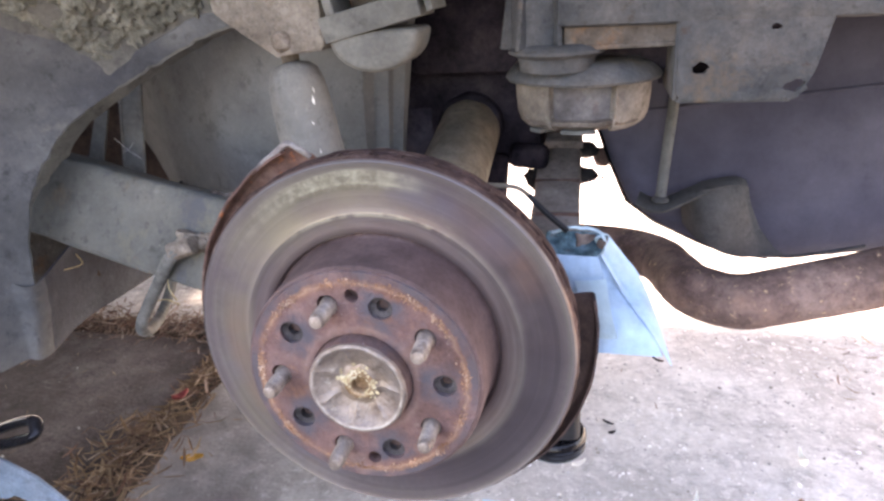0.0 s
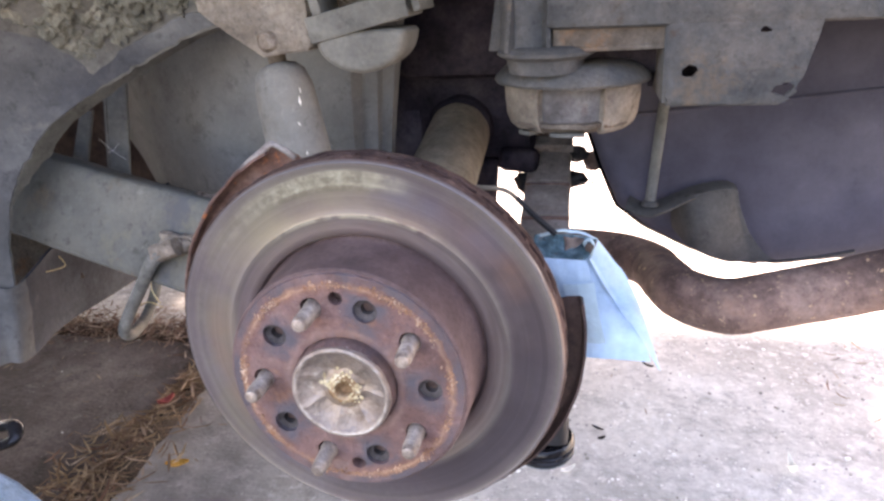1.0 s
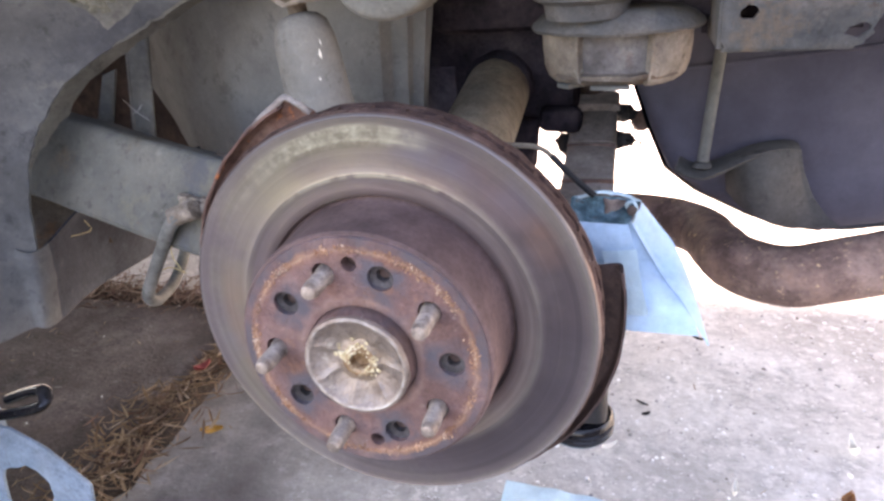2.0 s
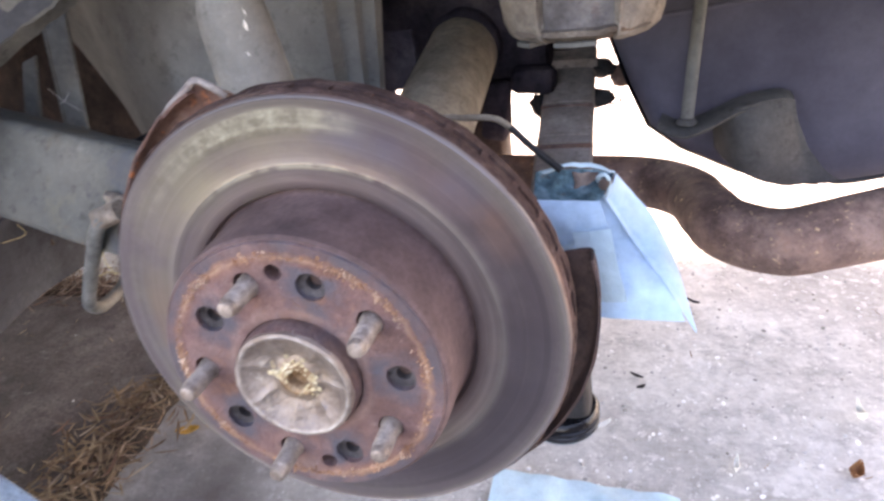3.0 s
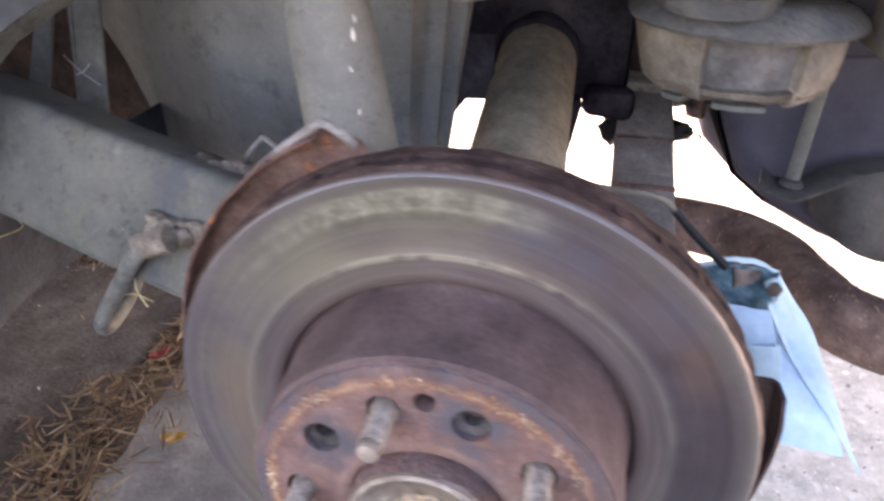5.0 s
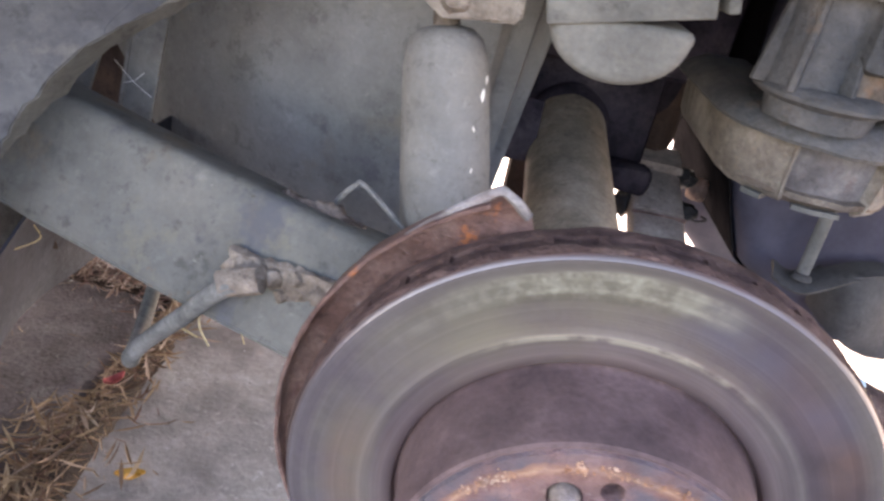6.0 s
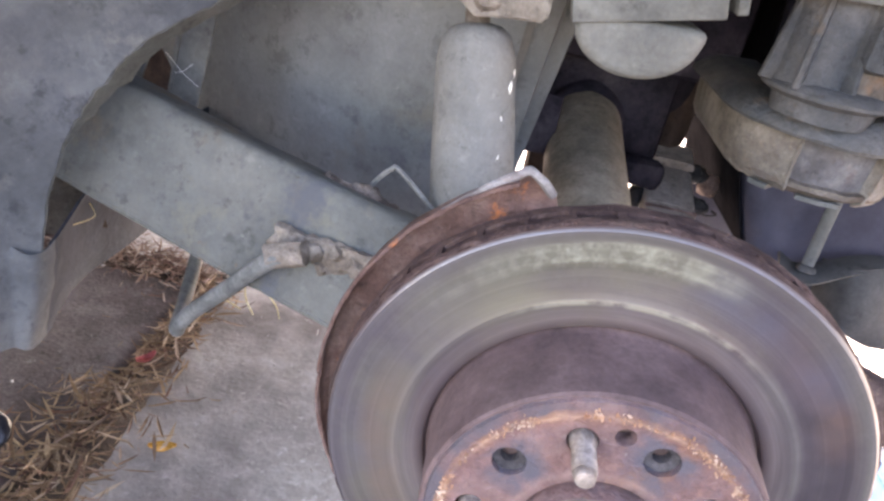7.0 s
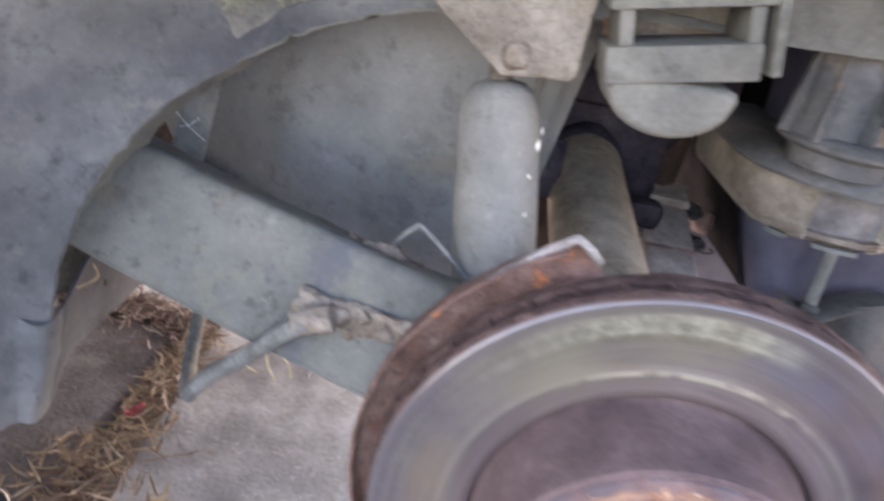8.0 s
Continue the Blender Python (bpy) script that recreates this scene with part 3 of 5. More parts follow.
def plate(outline, thick, m=Matrix(), bev=0.0015, holes=(), bm=None):
    """A flat plate in local xz (front at y 0, back at y thick) from its outline; holes: (x, z, rx, rz), cut through with worn edges."""
    b = bmesh.new()
    loops = [[(x, z) for x, z in outline]]
    for hx, hz, rx, rz in holes:
        worn = [1 + 0.45 * noise.noise(Vector((math.cos(math.pi * k / 8) * 1.3 + hx * 90, math.sin(math.pi * k / 8) * 1.3, hz * 90))) for k in range(16)]
        loops.append([(hx + rx * w * math.cos(math.pi * k / 8), hz + rz * w * math.sin(math.pi * k / 8)) for k, w in enumerate(worn)])
    edges = []
    for lp in loops:
        vs = [b.verts.new((x, 0, z)) for x, z in lp]
        edges += [b.edges.new((vs[i], vs[(i + 1) % len(vs)])) for i in range(len(vs))]
    if len(loops) > 1:
        bmesh.ops.triangle_fill(b, use_beauty=True, use_dissolve=False, edges=edges)
    else:
        b.faces.new([v for v in b.verts])
    geo = bmesh.ops.extrude_face_region(b, geom=list(b.faces))
    bmesh.ops.translate(b, verts=[v for v in geo["geom"] if isinstance(v, bmesh.types.BMVert)], vec=(0, thick, 0))
    bmesh.ops.recalc_face_normals(b, faces=b.faces)
    bevel(b, bev, 2, 40)
    b.transform(m)
    return join(bm, b)


def sheet(fn, nu, nv, thick=0.0, bm=None):
    """A surface fn(u, v) over the unit square, given thickness."""
    b = bmesh.new()
    g = [[b.verts.new(fn(i / nu, j / nv)) for j in range(nv + 1)] for i in range(nu + 1)]
    for i in range(nu):
        for j in range(nv):
            b.faces.new((g[i][j], g[i + 1][j], g[i + 1][j + 1], g[i][j + 1]))
    if thick:
        bmesh.ops.recalc_face_normals(b, faces=b.faces)
        bmesh.ops.solidify(b, geom=list(b.faces), thickness=thick)
    return join(bm, b)


def rough_up(bm, amp, scale, seed=0.0):
    for v in bm.verts:
        p = v.co * scale + Vector((seed, seed * 1.7, 0))
        v.co += Vector((noise.noise(p), noise.noise(p + Vector((31, 7, 3))), noise.noise(p + Vector((5, 41, 11))))) * amp
    return bm


def along(curve, t):
    """A point on an open curve of 2D or 3D points, t in 0..1."""
    k = t * (len(curve) - 1)
    i = min(int(k), len(curve) - 2)
    f = k - i
    return [a + (b - a) * f for a, b in zip(curve[i], curve[i + 1])]


HUB = Vector((0, 0, 0.342))
AXLE = Matrix.Translation(HUB) @ Matrix.Rotation(radians(-90), 4, "X")  # local z runs into the car along +y


# ---- ground ----
gb = bmesh.new()
gx = [-60, -12, -4, -2, -1.2, -0.49, -0.3, 0, 0.3, 0.6, 1, 2, 4, 12, 60]
gy = [-60, -12, -4, -2, -1, -0.5, 0, 0.3, 0.6, 0.9, 1.3, 2, 4, 12, 60]
gv = [[gb.verts.new((x, y, -0.002 if abs(x) < 3 and abs(y) < 3 else 0)) for y in gy] for x in gx]
for i in range(len(gx) - 1):
    for j in range(len(gy) - 1):
        gb.faces.new((gv[i][j], gv[i + 1][j], gv[i + 1][j + 1], gv[i][j + 1]))
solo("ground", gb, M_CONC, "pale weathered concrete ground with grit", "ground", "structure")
# older slab beyond the joint, a little higher, with a worn edge
SLAB_X, SLAB_Y = -0.474, 0.615


def slab_pt(u, v):
    x = SLAB_X - 2.2 * u ** 1.6
    y = -0.45 + (SLAB_Y + 0.45) * (1 - (1 - v) ** 1.5)
    edge = min(1.0, (SLAB_X - x) / 0.02, (SLAB_Y - y) / 0.02)
    n = noise.noise(Vector((x * 8, y * 8, 3)))
    return (x + (0.012 * noise.noise(Vector((y * 14, 0, 5))) if u == 0 else 0), y + (0.012 * noise.noise(Vector((x * 14, 2, 5))) if v == 1 else 0),
            -0.012 + 0.022 * math.sqrt(max(0, edge)) + 0.0025 * n)


solo("pavement", sheet(slab_pt, 60, 60), M_SLAB, "dark stained old concrete slab with a worn edge", "pavement", "structure")
# unseen dark surface, added so the disc reflects less and bounce stays low
solo("road", sheet(lambda u, v: (-0.25 + 7 * u ** 1.5, -0.12 - 5 * v ** 1.5, 0.004 + 0.003 * noise.noise(Vector((u * 30, v * 30, 2)))), 40, 40), M_DARK_GROUND, "unseen dark ground added to cut bounce and reflections on the wheel", "road", "structure")
solo("joint_soil", sheet(lambda u, v: (-0.485 + 0.09 * u * (1.1 - 0.6 * v + 0.3 * noise.noise(Vector((0, v * 14, 9)))), -0.3 + 0.95 * v, -0.004 + 0.012 * math.sin(math.pi * u) + 0.004 * noise.noise(Vector((u * 6, v * 40, 1)))), 12, 80),
     M_SOIL, "dark soil filling the joint between the slabs", "soil", "structure")


solo("joint_soil", sheet(lambda u, v: (-1.3 + 0.84 * u, 0.605 + 0.075 * v * (1 + 0.5 * noise.noise(Vector((u * 20, 0, 6)))), -0.003 + 0.011 * math.sin(math.pi * v) + 0.003 * noise.noise(Vector((u * 50, v * 6, 2)))), 80, 10),
     M_SOIL, "dark soil along the slab's far edge", "soil", "structure")


# ---- the car's body round the wheel ----
ARCH = smooth_path([(-0.374, 0, 0.276), (-0.362, 0, 0.342), (-0.3538, 0, 0.391), (-0.338, 0, 0.436), (-0.328, 0, 0.459), (-0.307, 0, 0.492), (-0.2835, 0, 0.514), (-0.266, 0, 0.529), (-0.246, 0, 0.542), (-0.204, 0, 0.56), (-0.166, 0, 0.571), (-0.08, 0, 0.585), (0.12, 0, 0.597)], 6)
OUTER = smooth_path([(-0.43, 0, 0.258), (-0.44, 0, 0.36), (-0.45, 0, 0.45), (-0.45, 0, 0.53), (-0.43, 0, 0.6), (-0.385, 0, 0.66), (-0.33, 0, 0.71), (-0.26, 0, 0.75), (-0.17, 0, 0.78), (-0.02, 0, 0.8), (0.16, 0, 0.79)], 6)


def arch_pt(u, v):
    """u along the arch from its foot to the top, v from the inner edge out to the wing."""
    a, o = along(ARCH, u), along(OUTER, u)
    yi = float(np.interp(u * 12, (3, 4, 5, 6, 7, 8), (0.114, 0.121, 0.137, 0.165, 0.19, 0.21)))
    w = v ** 0.75
    p = Vector((a[0] + (o[0] - a[0]) * w, yi - (yi + 0.12) * v, a[2] + (o[2] - a[2]) * w))
    n = noise.noise(p * 14) * 0.006 + noise.noise(p * 45) * 0.002
    p += Vector((0.5, 0, -0.7)) * (0.0035 * noise.noise(Vector((u * 45, 0, 7))) * math.exp(-v * 25))
    lip = 0.012 * math.exp(-((v - 0.0) / 0.04) ** 2)
    return p + Vector((-0.4, 0, 0.6)) * n * min(1, v * 8) + Vector((0.3, 0, -0.6)) * lip


arch = thing("wheel_arch", "dusty grey steel wheel arch lining with caked mud", "wheel arch", "structure")
part("lower_lining", sheet(lambda u, v: arch_pt(u * 0.6, v), 38, 40, 0.002), M_WING, arch, "smooth blue-grey lower lining")


def dusty_pt(u, v):
    """The dust-covered upper lining, with a ragged lower border."""
    border = 0.53 + 0.05 * noise.noise(Vector((v * 5, 0, 3))) + 0.022 * noise.noise(Vector((v * 19, 0, 8)))
    return arch_pt(border + (1 - border) * u, v) + Vector((0.0015, 0, -0.002)) * min(1.0, 0.2 + u * 20)


part("lining", sheet(dusty_pt, 40, 90, 0.0012), M_DUST, arch)


def lip_pt(u, v):
    p, q = Vector(arch_pt(u, 0.0)), Vector(arch_pt(u, 0.03))
    return p + Vector((0.002 * v, 0.022 * v, -0.003 * v)) * (0.4 + 0.6 * math.sin(math.pi * u) ** 0.5) * min(1.0, max(0.02, (u - 0.22) / 0.15)) + (q - p) * 0.02


part("turned_lip", sheet(lip_pt, 60, 4, 0.002), M_DUST, arch)


def mud_pt(u, v):
    uu = 0.54 + 0.42 * u
    p = Vector(arch_pt(uu, max(0.02, 0.028 + (0.2 + 0.3 * (1 - u) ** 0.7) * v + 0.022 * noise.noise(Vector((u * 30, 0, 4))))))
    n = abs(noise.noise(Vector((p.x * 60, p.y * 110, p.z * 60)))) * 0.0055 + noise.noise(p * 190) * 0.004 - 0.005 * max(0.0, noise.noise(p * 26))
    edge = max(0.0, min(1, 14 * u, 6 * (1 - u), 26 * v, 3 * (1 - v)) - 0.5 * max(0.0, noise.noise(p * 35)))
    return p + Vector((0.35, -0.3, -0.9)).normalized() * ((n + 0.0055) * edge - 0.004 * (1 - edge))


def band_pt(u, v):
    p = Vector(arch_pt(0.46 + 0.5 * u, 0.001 + (0.026 + 0.006 * noise.noise(Vector((u * 9, 0, 2)))) * v * (0.05 + 0.95 * math.sin(math.pi * u) ** 0.6)))
    return p + Vector((0.25, -0.45, -0.35)) * 0.004


part("edge_band", sheet(band_pt, 60, 6, 0.0012), M_WING, arch, "smooth dark rolled edge")
part("mud_crust", sheet(mud_pt, 240, 90), M_MUD, arch, "pale caked mud crust", smooth=0)

# wall under the arm, turning out of the lining at the arch's foot
foot = thing("arch_foot", "blue-grey dusty lower body panel under the suspension arm", "body panel", "structure")


@cache
def foot_row(v):
    """One level of the panel: down the lining, round its edge and back to the far end."""
    lift = 1 - 0.95 * v ** 5
    pts = [Vector(arch_pt(0.1 * v, w)) + Vector((dx * lift, 0, 0)) for w, dx in ((0.4, -0.002), (0.27, 0.002), (0.15, 0.0045), (0.06, 0.0055), (0.0, 0.005))]
    pts += [Vector((-0.395 + 0.02 * v, 0.2, 0.261 + 0.1 * v)), Vector((-0.402 + 0.02 * v, 0.3, 0.255 + 0.105 * v)), Vector((-0.415 + 0.02 * v, 0.452, 0.244 + 0.11 * v))]
    return smooth_path(pts, 6)


def foot_pt(u, v):
    p = Vector(along(foot_row(v), u))
    n = 0.0022 * noise.noise(p * 22) + 0.0008 * noise.noise(p * 70)
    ridge = 0.003 * math.exp(-((v - 1) / 0.06) ** 2) * math.exp(-((u - 0.68) / 0.1) ** 2)
    return p + Vector((n + ridge, 0, 0.3 * n))


part("panel", sheet(lambda u, v: foot_pt(0.6 * u, v), 46, 26, 0.001), M_WING, foot)
# same panel in a darker colour, to offset light bounced off the ground
part("rear_panel", sheet(lambda u, v: Vector(foot_pt(0.59 + 0.41 * u, v)) - Vector((0.0012, 0, 0)), 30, 26, 0.002), M_WING_DIM, foot, "rear of the panel, shade put into its colour")
# filler added to block the sunlit ground between panel and arm
part("web", rough_up(sheet(lambda u, v: (-0.46 + 0.07 * u, 0.175 + 0.06 * u, 0.3 + 0.085 * v), 20, 14, 0.002), 0.004, 50), M_RUSTY, foot, "rusty filler sheet closing the gap behind the panel's edge")

# inner wheel-house panel behind the shock absorber
PANEL = [(-0.66, 0.54), (-0.56, 0.52), (-0.48, 0.475), (-0.41, 0.42), (-0.35, 0.38), (-0.29, 0.35), (-0.24, 0.332), (-0.17, 0.318), (-0.11, 0.318), (-0.088, 0.32), (-0.08, 0.336), (-0.062, 0.338), (-0.058, 0.35), (-0.044, 0.352), (-0.04, 0.366)]


def panel_pt(u, v):
    x, y = along(PANEL, u)
    low = 0.3 + min(0.2, max(0.0, -0.4 - x) * 0.9)
    z = low + (0.64 - low) * v
    n = noise.noise(Vector((x * 12, z * 12, 2))) * 0.003
    return (x - 0.047 * (1 - v) * u ** 2 + 0.004 + 0.008 * v * u ** 2, y + n + 0.03 * (1 - v) ** 2, z)


inner = thing("wheel_house", "grey dusty pressed-steel inner wheel house panel", "body panel", "structure")
part("panel", sheet(panel_pt, 98, 20, 0.002), M_PANEL, inner)
part("brace", rough_up(plate([(-0.335, 0.51), (-0.308, 0.52), (-0.332, 0.395), (-0.354, 0.395)], 0.004, pose(0, 0.268, 0), 0.001), 0.001, 40), M_DUST, inner)
part("brace", box((0.003, 0.02, 0.12), pose(-0.345, 0.276, 0.455, 0, 10, 0), 0.001), M_DUST, inner)
part("brace", rough_up(plate([(-0.37, 0.475), (-0.352, 0.48), (-0.38, 0.405), (-0.4, 0.405)], 0.004, pose(0, 0.262, 0), 0.001), 0.001, 40), M_DUST, inner)
# dark sheet added to close the view behind the braces
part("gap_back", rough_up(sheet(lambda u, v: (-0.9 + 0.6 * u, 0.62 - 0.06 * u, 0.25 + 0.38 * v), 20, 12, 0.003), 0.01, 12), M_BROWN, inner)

# floor and outer skin of the car, closing the place above
body = thing("car_body", "dark grey underfloor and wing of the jacked-up car", "car body", "structure")
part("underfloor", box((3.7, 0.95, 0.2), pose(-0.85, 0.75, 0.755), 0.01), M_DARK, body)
# far sills, far floor and front wing are unseen, sized to shade the ground
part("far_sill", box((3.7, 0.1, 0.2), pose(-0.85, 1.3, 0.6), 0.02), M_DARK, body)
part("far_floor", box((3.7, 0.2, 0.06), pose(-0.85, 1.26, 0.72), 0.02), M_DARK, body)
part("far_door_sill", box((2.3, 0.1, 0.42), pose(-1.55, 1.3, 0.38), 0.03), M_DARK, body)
part("upper_body", box((4.15, 1.32, 0.7), pose(-0.625, 0.59, 1.17), 0.15), M_BODY, body)
part("front_wing", box((1.6, 0.16, 0.7), pose(-1.29, -0.04, 0.55), 0.04), M_BODY, body)

# unseen wall, added to darken light and reflections from the right
tagged(new("light_blocker", finish("light_blocker", box((0.2, 5.0, 1.9), pose(2.6, -3.0, 0.95, 0, 0, -20), 0.02), M_BLOCKER)), "unseen dark wall added to block light from the right", "wall", "", "structure")

# ---- brake disc on its hub ----
disc = thing("brake_disc", "worn rusty vented brake disc with bare wheel studs", "brake disc", at=HUB)
FRONT, BACK = 0.0435, 0.069
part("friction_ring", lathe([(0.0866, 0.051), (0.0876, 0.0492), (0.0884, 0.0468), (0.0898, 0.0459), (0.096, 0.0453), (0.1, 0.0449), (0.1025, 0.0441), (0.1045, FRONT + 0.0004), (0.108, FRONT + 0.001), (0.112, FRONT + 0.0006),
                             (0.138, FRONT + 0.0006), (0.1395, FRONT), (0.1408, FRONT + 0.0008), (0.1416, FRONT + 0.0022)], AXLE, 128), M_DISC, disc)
part("rear_ring", lathe([(0.139, BACK - 0.0085), (0.1425, BACK - 0.0085), (0.1425, BACK - 0.002), (0.14, BACK), (0.08, BACK), (0.08, BACK - 0.0085)], AXLE, 128), M_RIM, disc)
rb = lathe([(0.1414, FRONT + 0.0019), (0.1424, FRONT + 0.0032), (0.1432, FRONT + 0.006), (0.1426, FRONT + 0.0088), (0.1409, FRONT + 0.009), (0.1409, BACK - 0.009), (0.1426, BACK - 0.0088), (0.1432, BACK - 0.005), (0.1428, BACK - 0.001)], AXLE, 256)
part("rim", rough_up(rb, 0.001, 95), M_RIM, disc, "flaking rusty outer rim")
vane = finish("vane", box((0.012, 0.004, BACK - FRONT - 0.014), pose(0.1365, 0, (FRONT + BACK) / 2), 0.0), M_RIM)
for k in range(40):
    v = new("vane", vane)
    v.parent, v.matrix_parent_inverse = disc, Matrix.Translation(HUB).inverted()
    v.matrix_basis = AXLE @ Matrix.Rotation(2 * math.pi * k / 40, 4, "Z")
part("hat", lathe([(0.0795, 0.0021), (0.0812, 0.0022), (0.0824, 0.0034), (0.0831, 0.008), (0.0841, 0.03), (0.0848, 0.045), (0.0856, 0.0488), (0.087, 0.0505)], AXLE, 128), M_HAT, disc)

# face with two rings of holes
fb = bmesh.new()
SEG = 120
holes = []
for k in range(5):
    a = radians(72 + 72 * k)
    holes.append((0.0572 * math.cos(a), 0.0572 * math.sin(a), 0.0082))
for k in range(5):
    a = radians(36 + 72 * k)
    holes.append((0.0575 * math.cos(a) - 0.0006, 0.0575 * math.sin(a) + 0.0008, 0.0072))
for a in (91, 271 + 2):
    holes.append((0.0628 * math.cos(radians(a)), 0.0628 * math.sin(radians(a)), 0.0048))
rings = []
for r in (0.0355, 0.0795):
    rings.append([fb.verts.new((r * math.cos(2 * math.pi * i / SEG), 0, r * math.sin(2 * math.pi * i / SEG))) for i in range(SEG)])
fe = [fb.edges.new((rg[i], rg[(i + 1) % SEG])) for rg in rings for i in range(SEG)]
hole_loops = []
for hx, hz, hr in holes:
    vs = [fb.verts.new((hx + hr * math.cos(2 * math.pi * i / 24), 0, hz + hr * math.sin(2 * math.pi * i / 24))) for i in range(24)]
    hole_loops.append(vs)
    fe += [fb.edges.new((vs[i], vs[(i + 1) % 24])) for i in range(24)]
bmesh.ops.triangle_fill(fb, use_beauty=True, use_dissolve=False, edges=fe)
for vs in hole_loops + [rings[0]]:
    n = len(vs)
    deep = [fb.verts.new(v.co + Vector((0, 0.009, 0))) for v in vs]
    for i in range(n):
        fb.faces.new((vs[i], vs[(i + 1) % n], deep[(i + 1) % n], deep[i]))
edge = [fb.verts.new(v.co * (0.0803 / 0.0795) + Vector((0, 0.0022, 0))) for v in rings[1]]
for i in range(SEG):
    fb.faces.new((rings[1][i], rings[1][(i + 1) % SEG], edge[(i + 1) % SEG], edge[i]))
fb.transform(Matrix.Translation(HUB))
part("hat_face", fb, M_FLANGE, disc, "rust-scaled face with stud and threaded holes", smooth=30)
part("hub_flange", lathe([(0.0, 0.0092), (0.079, 0.0092), (0.079, 0.014)], AXLE, 64), M_SHIELD_IN, disc, "dark hub flange seen through the holes")
for k in range(5):
    a = radians(72 + 72 * k)
    part("counterbore", lathe([(0.0084, 0.0035), (0.0072, 0.0042), (0.0042, 0.0046), (0.0036, 0.0085)], Matrix.Translation(HUB + Vector((0.0572 * math.cos(a), 0, 0.0572 * math.sin(a)))) @ Matrix.Rotation(radians(-90), 4, "X"), 24), M_BORE, disc, "dark grey counterbored hole")
# scale flakes along the ring of orange rust
rnd = random.Random(5)
fl = bmesh.new()
for k in range(1000):
    a = rnd.uniform(0, 2 * math.pi)
    if noise.noise(Vector((4 * math.cos(a), 4 * math.sin(a), 2))) < rnd.uniform(-0.35, 0.25):
        continue
    r = rnd.gauss(0.0722, 0.0014)
    s = rnd.uniform(0.0003, 0.0009)
    m = Matrix.Translation((r * math.cos(a), -0.0003, r * math.sin(a))) @ Euler((rnd.uniform(0, 6), rnd.uniform(0, 6), rnd.uniform(0, 6))).to_matrix().to_4x4() @ Matrix.Diagonal((s * 1.6, s * 0.6, s, 1))
    bmesh.ops.create_icosphere(fl, subdivisions=1, radius=1, matrix=m)
fl.transform(Matrix.Translation(HUB))
M_FLAKE = material("rust_flakes", ((0.24, 0.11, 0.06), (0.36, 0.2, 0.12), (0.56, 0.42, 0.31)), 120, 500, 0.7)
tagged(part("rust_scale", fl, M_FLAKE, disc, "crumbs of orange rust scale", smooth=0), kind="stuff")

# studs with rolled threads
STUD_R = 0.0055
prof = [(0.0064, 0.008), (0.0064, 0.0006), (0.0058, -0.0012)]
h = -0.0028
while h > -0.0185:
    prof += [(STUD_R, h), (STUD_R - 0.0006, h - 0.00075)]
    h -= 0.0015
prof += [(STUD_R - 0.0006, -0.0205), (0.0042, -0.0228), (0.0036, -0.0232), (0.0, -0.0232)]
for k in range(5):
    a = radians(36 + 72 * k)
    sb = lathe(prof, Matrix.Translation(HUB + Vector((0.057 * math.cos(a), 0, 0.057 * math.sin(a)))) @ Matrix.Rotation(radians(-90), 4, "X"), 20)
    part("stud", sb, M_STEEL, disc, "threaded steel wheel stud")

# centre cap of the hub
cap = lathe([(0.0338, 0.016), (0.0338, -0.003), (0.0342, -0.0055), (0.034, -0.009), (0.0332, -0.0112), (0.0318, -0.012), (0.0308, -0.0119), (0.0298, -0.0112)], AXLE, 72)
part("hub_collar", rough_up(lathe([(0.0346, 0.016), (0.0347, -0.003), (0.0346, -0.0075), (0.0339, -0.0095)], AXLE, 72), 0.0004, 150), M_FLANGE, disc, "rust-brown collar of the hub")
capo = part("hub_end", rough_up(cap, 0.0005, 120), M_CAP, disc, "scuffed bare-metal hub end with a bright rim")


def scooped(u, v):
    """The dished inside of the hub end, pressed into seven shallow scoops."""
    a, r = 2 * math.pi * u, 0.03 - 0.0192 * v
    k = (u * 7) % 1.0
    h = -0.0114 + 0.0072 * min(1.0, v / 0.8) ** 0.85 - 0.0012 * max(0.0, (v - 0.8) / 0.2)
    h += 0.0024 * (math.sin(math.pi * k) ** 0.7 - 0.5) * math.sin(math.pi * min(1.0, v / 0.85)) ** 0.6
    return AXLE @ Vector((r * math.cos(a), r * math.sin(a), h))


part("dish", rough_up(sheet(scooped, 112, 14), 0.0004, 160), M_CAP, capo, "dull scooped inside of the hub end", smooth=60)
part("spindle_bore", rough_up(lathe([(0.0114, -0.005), (0.0095, -0.0055), (0.0078, -0.0062), (0.0064, -0.005), (0.0056, 0.0), (0.0, 0.003)], AXLE, 32), 0.0006, 220), M_CAPIN, capo, "greasy rust-yellow bore")
gm = bmesh.new()
rnd = random.Random(11)
for k in range(110):
    a, r = radians(rnd.choice((150, 150, 95, -20)) + rnd.gauss(0, 26)), 0.0062 + abs(rnd.gauss(0, 0.0042))
    bmesh.ops.create_icosphere(gm, subdivisions=1, radius=rnd.uniform(0.0005, 0.0013), matrix=Matrix.Translation(HUB + Vector((r * math.cos(a), -0.0056 - 0.15 * max(0.0, r - 0.0105), r * math.sin(a)))) @ Matrix.Diagonal((1.2, 0.4, 1.2, 1)))
part("grease_crust", rough_up(gm, 0.0006, 300), M_GREASE, capo, "crusted pale yellow grease", smooth=60)

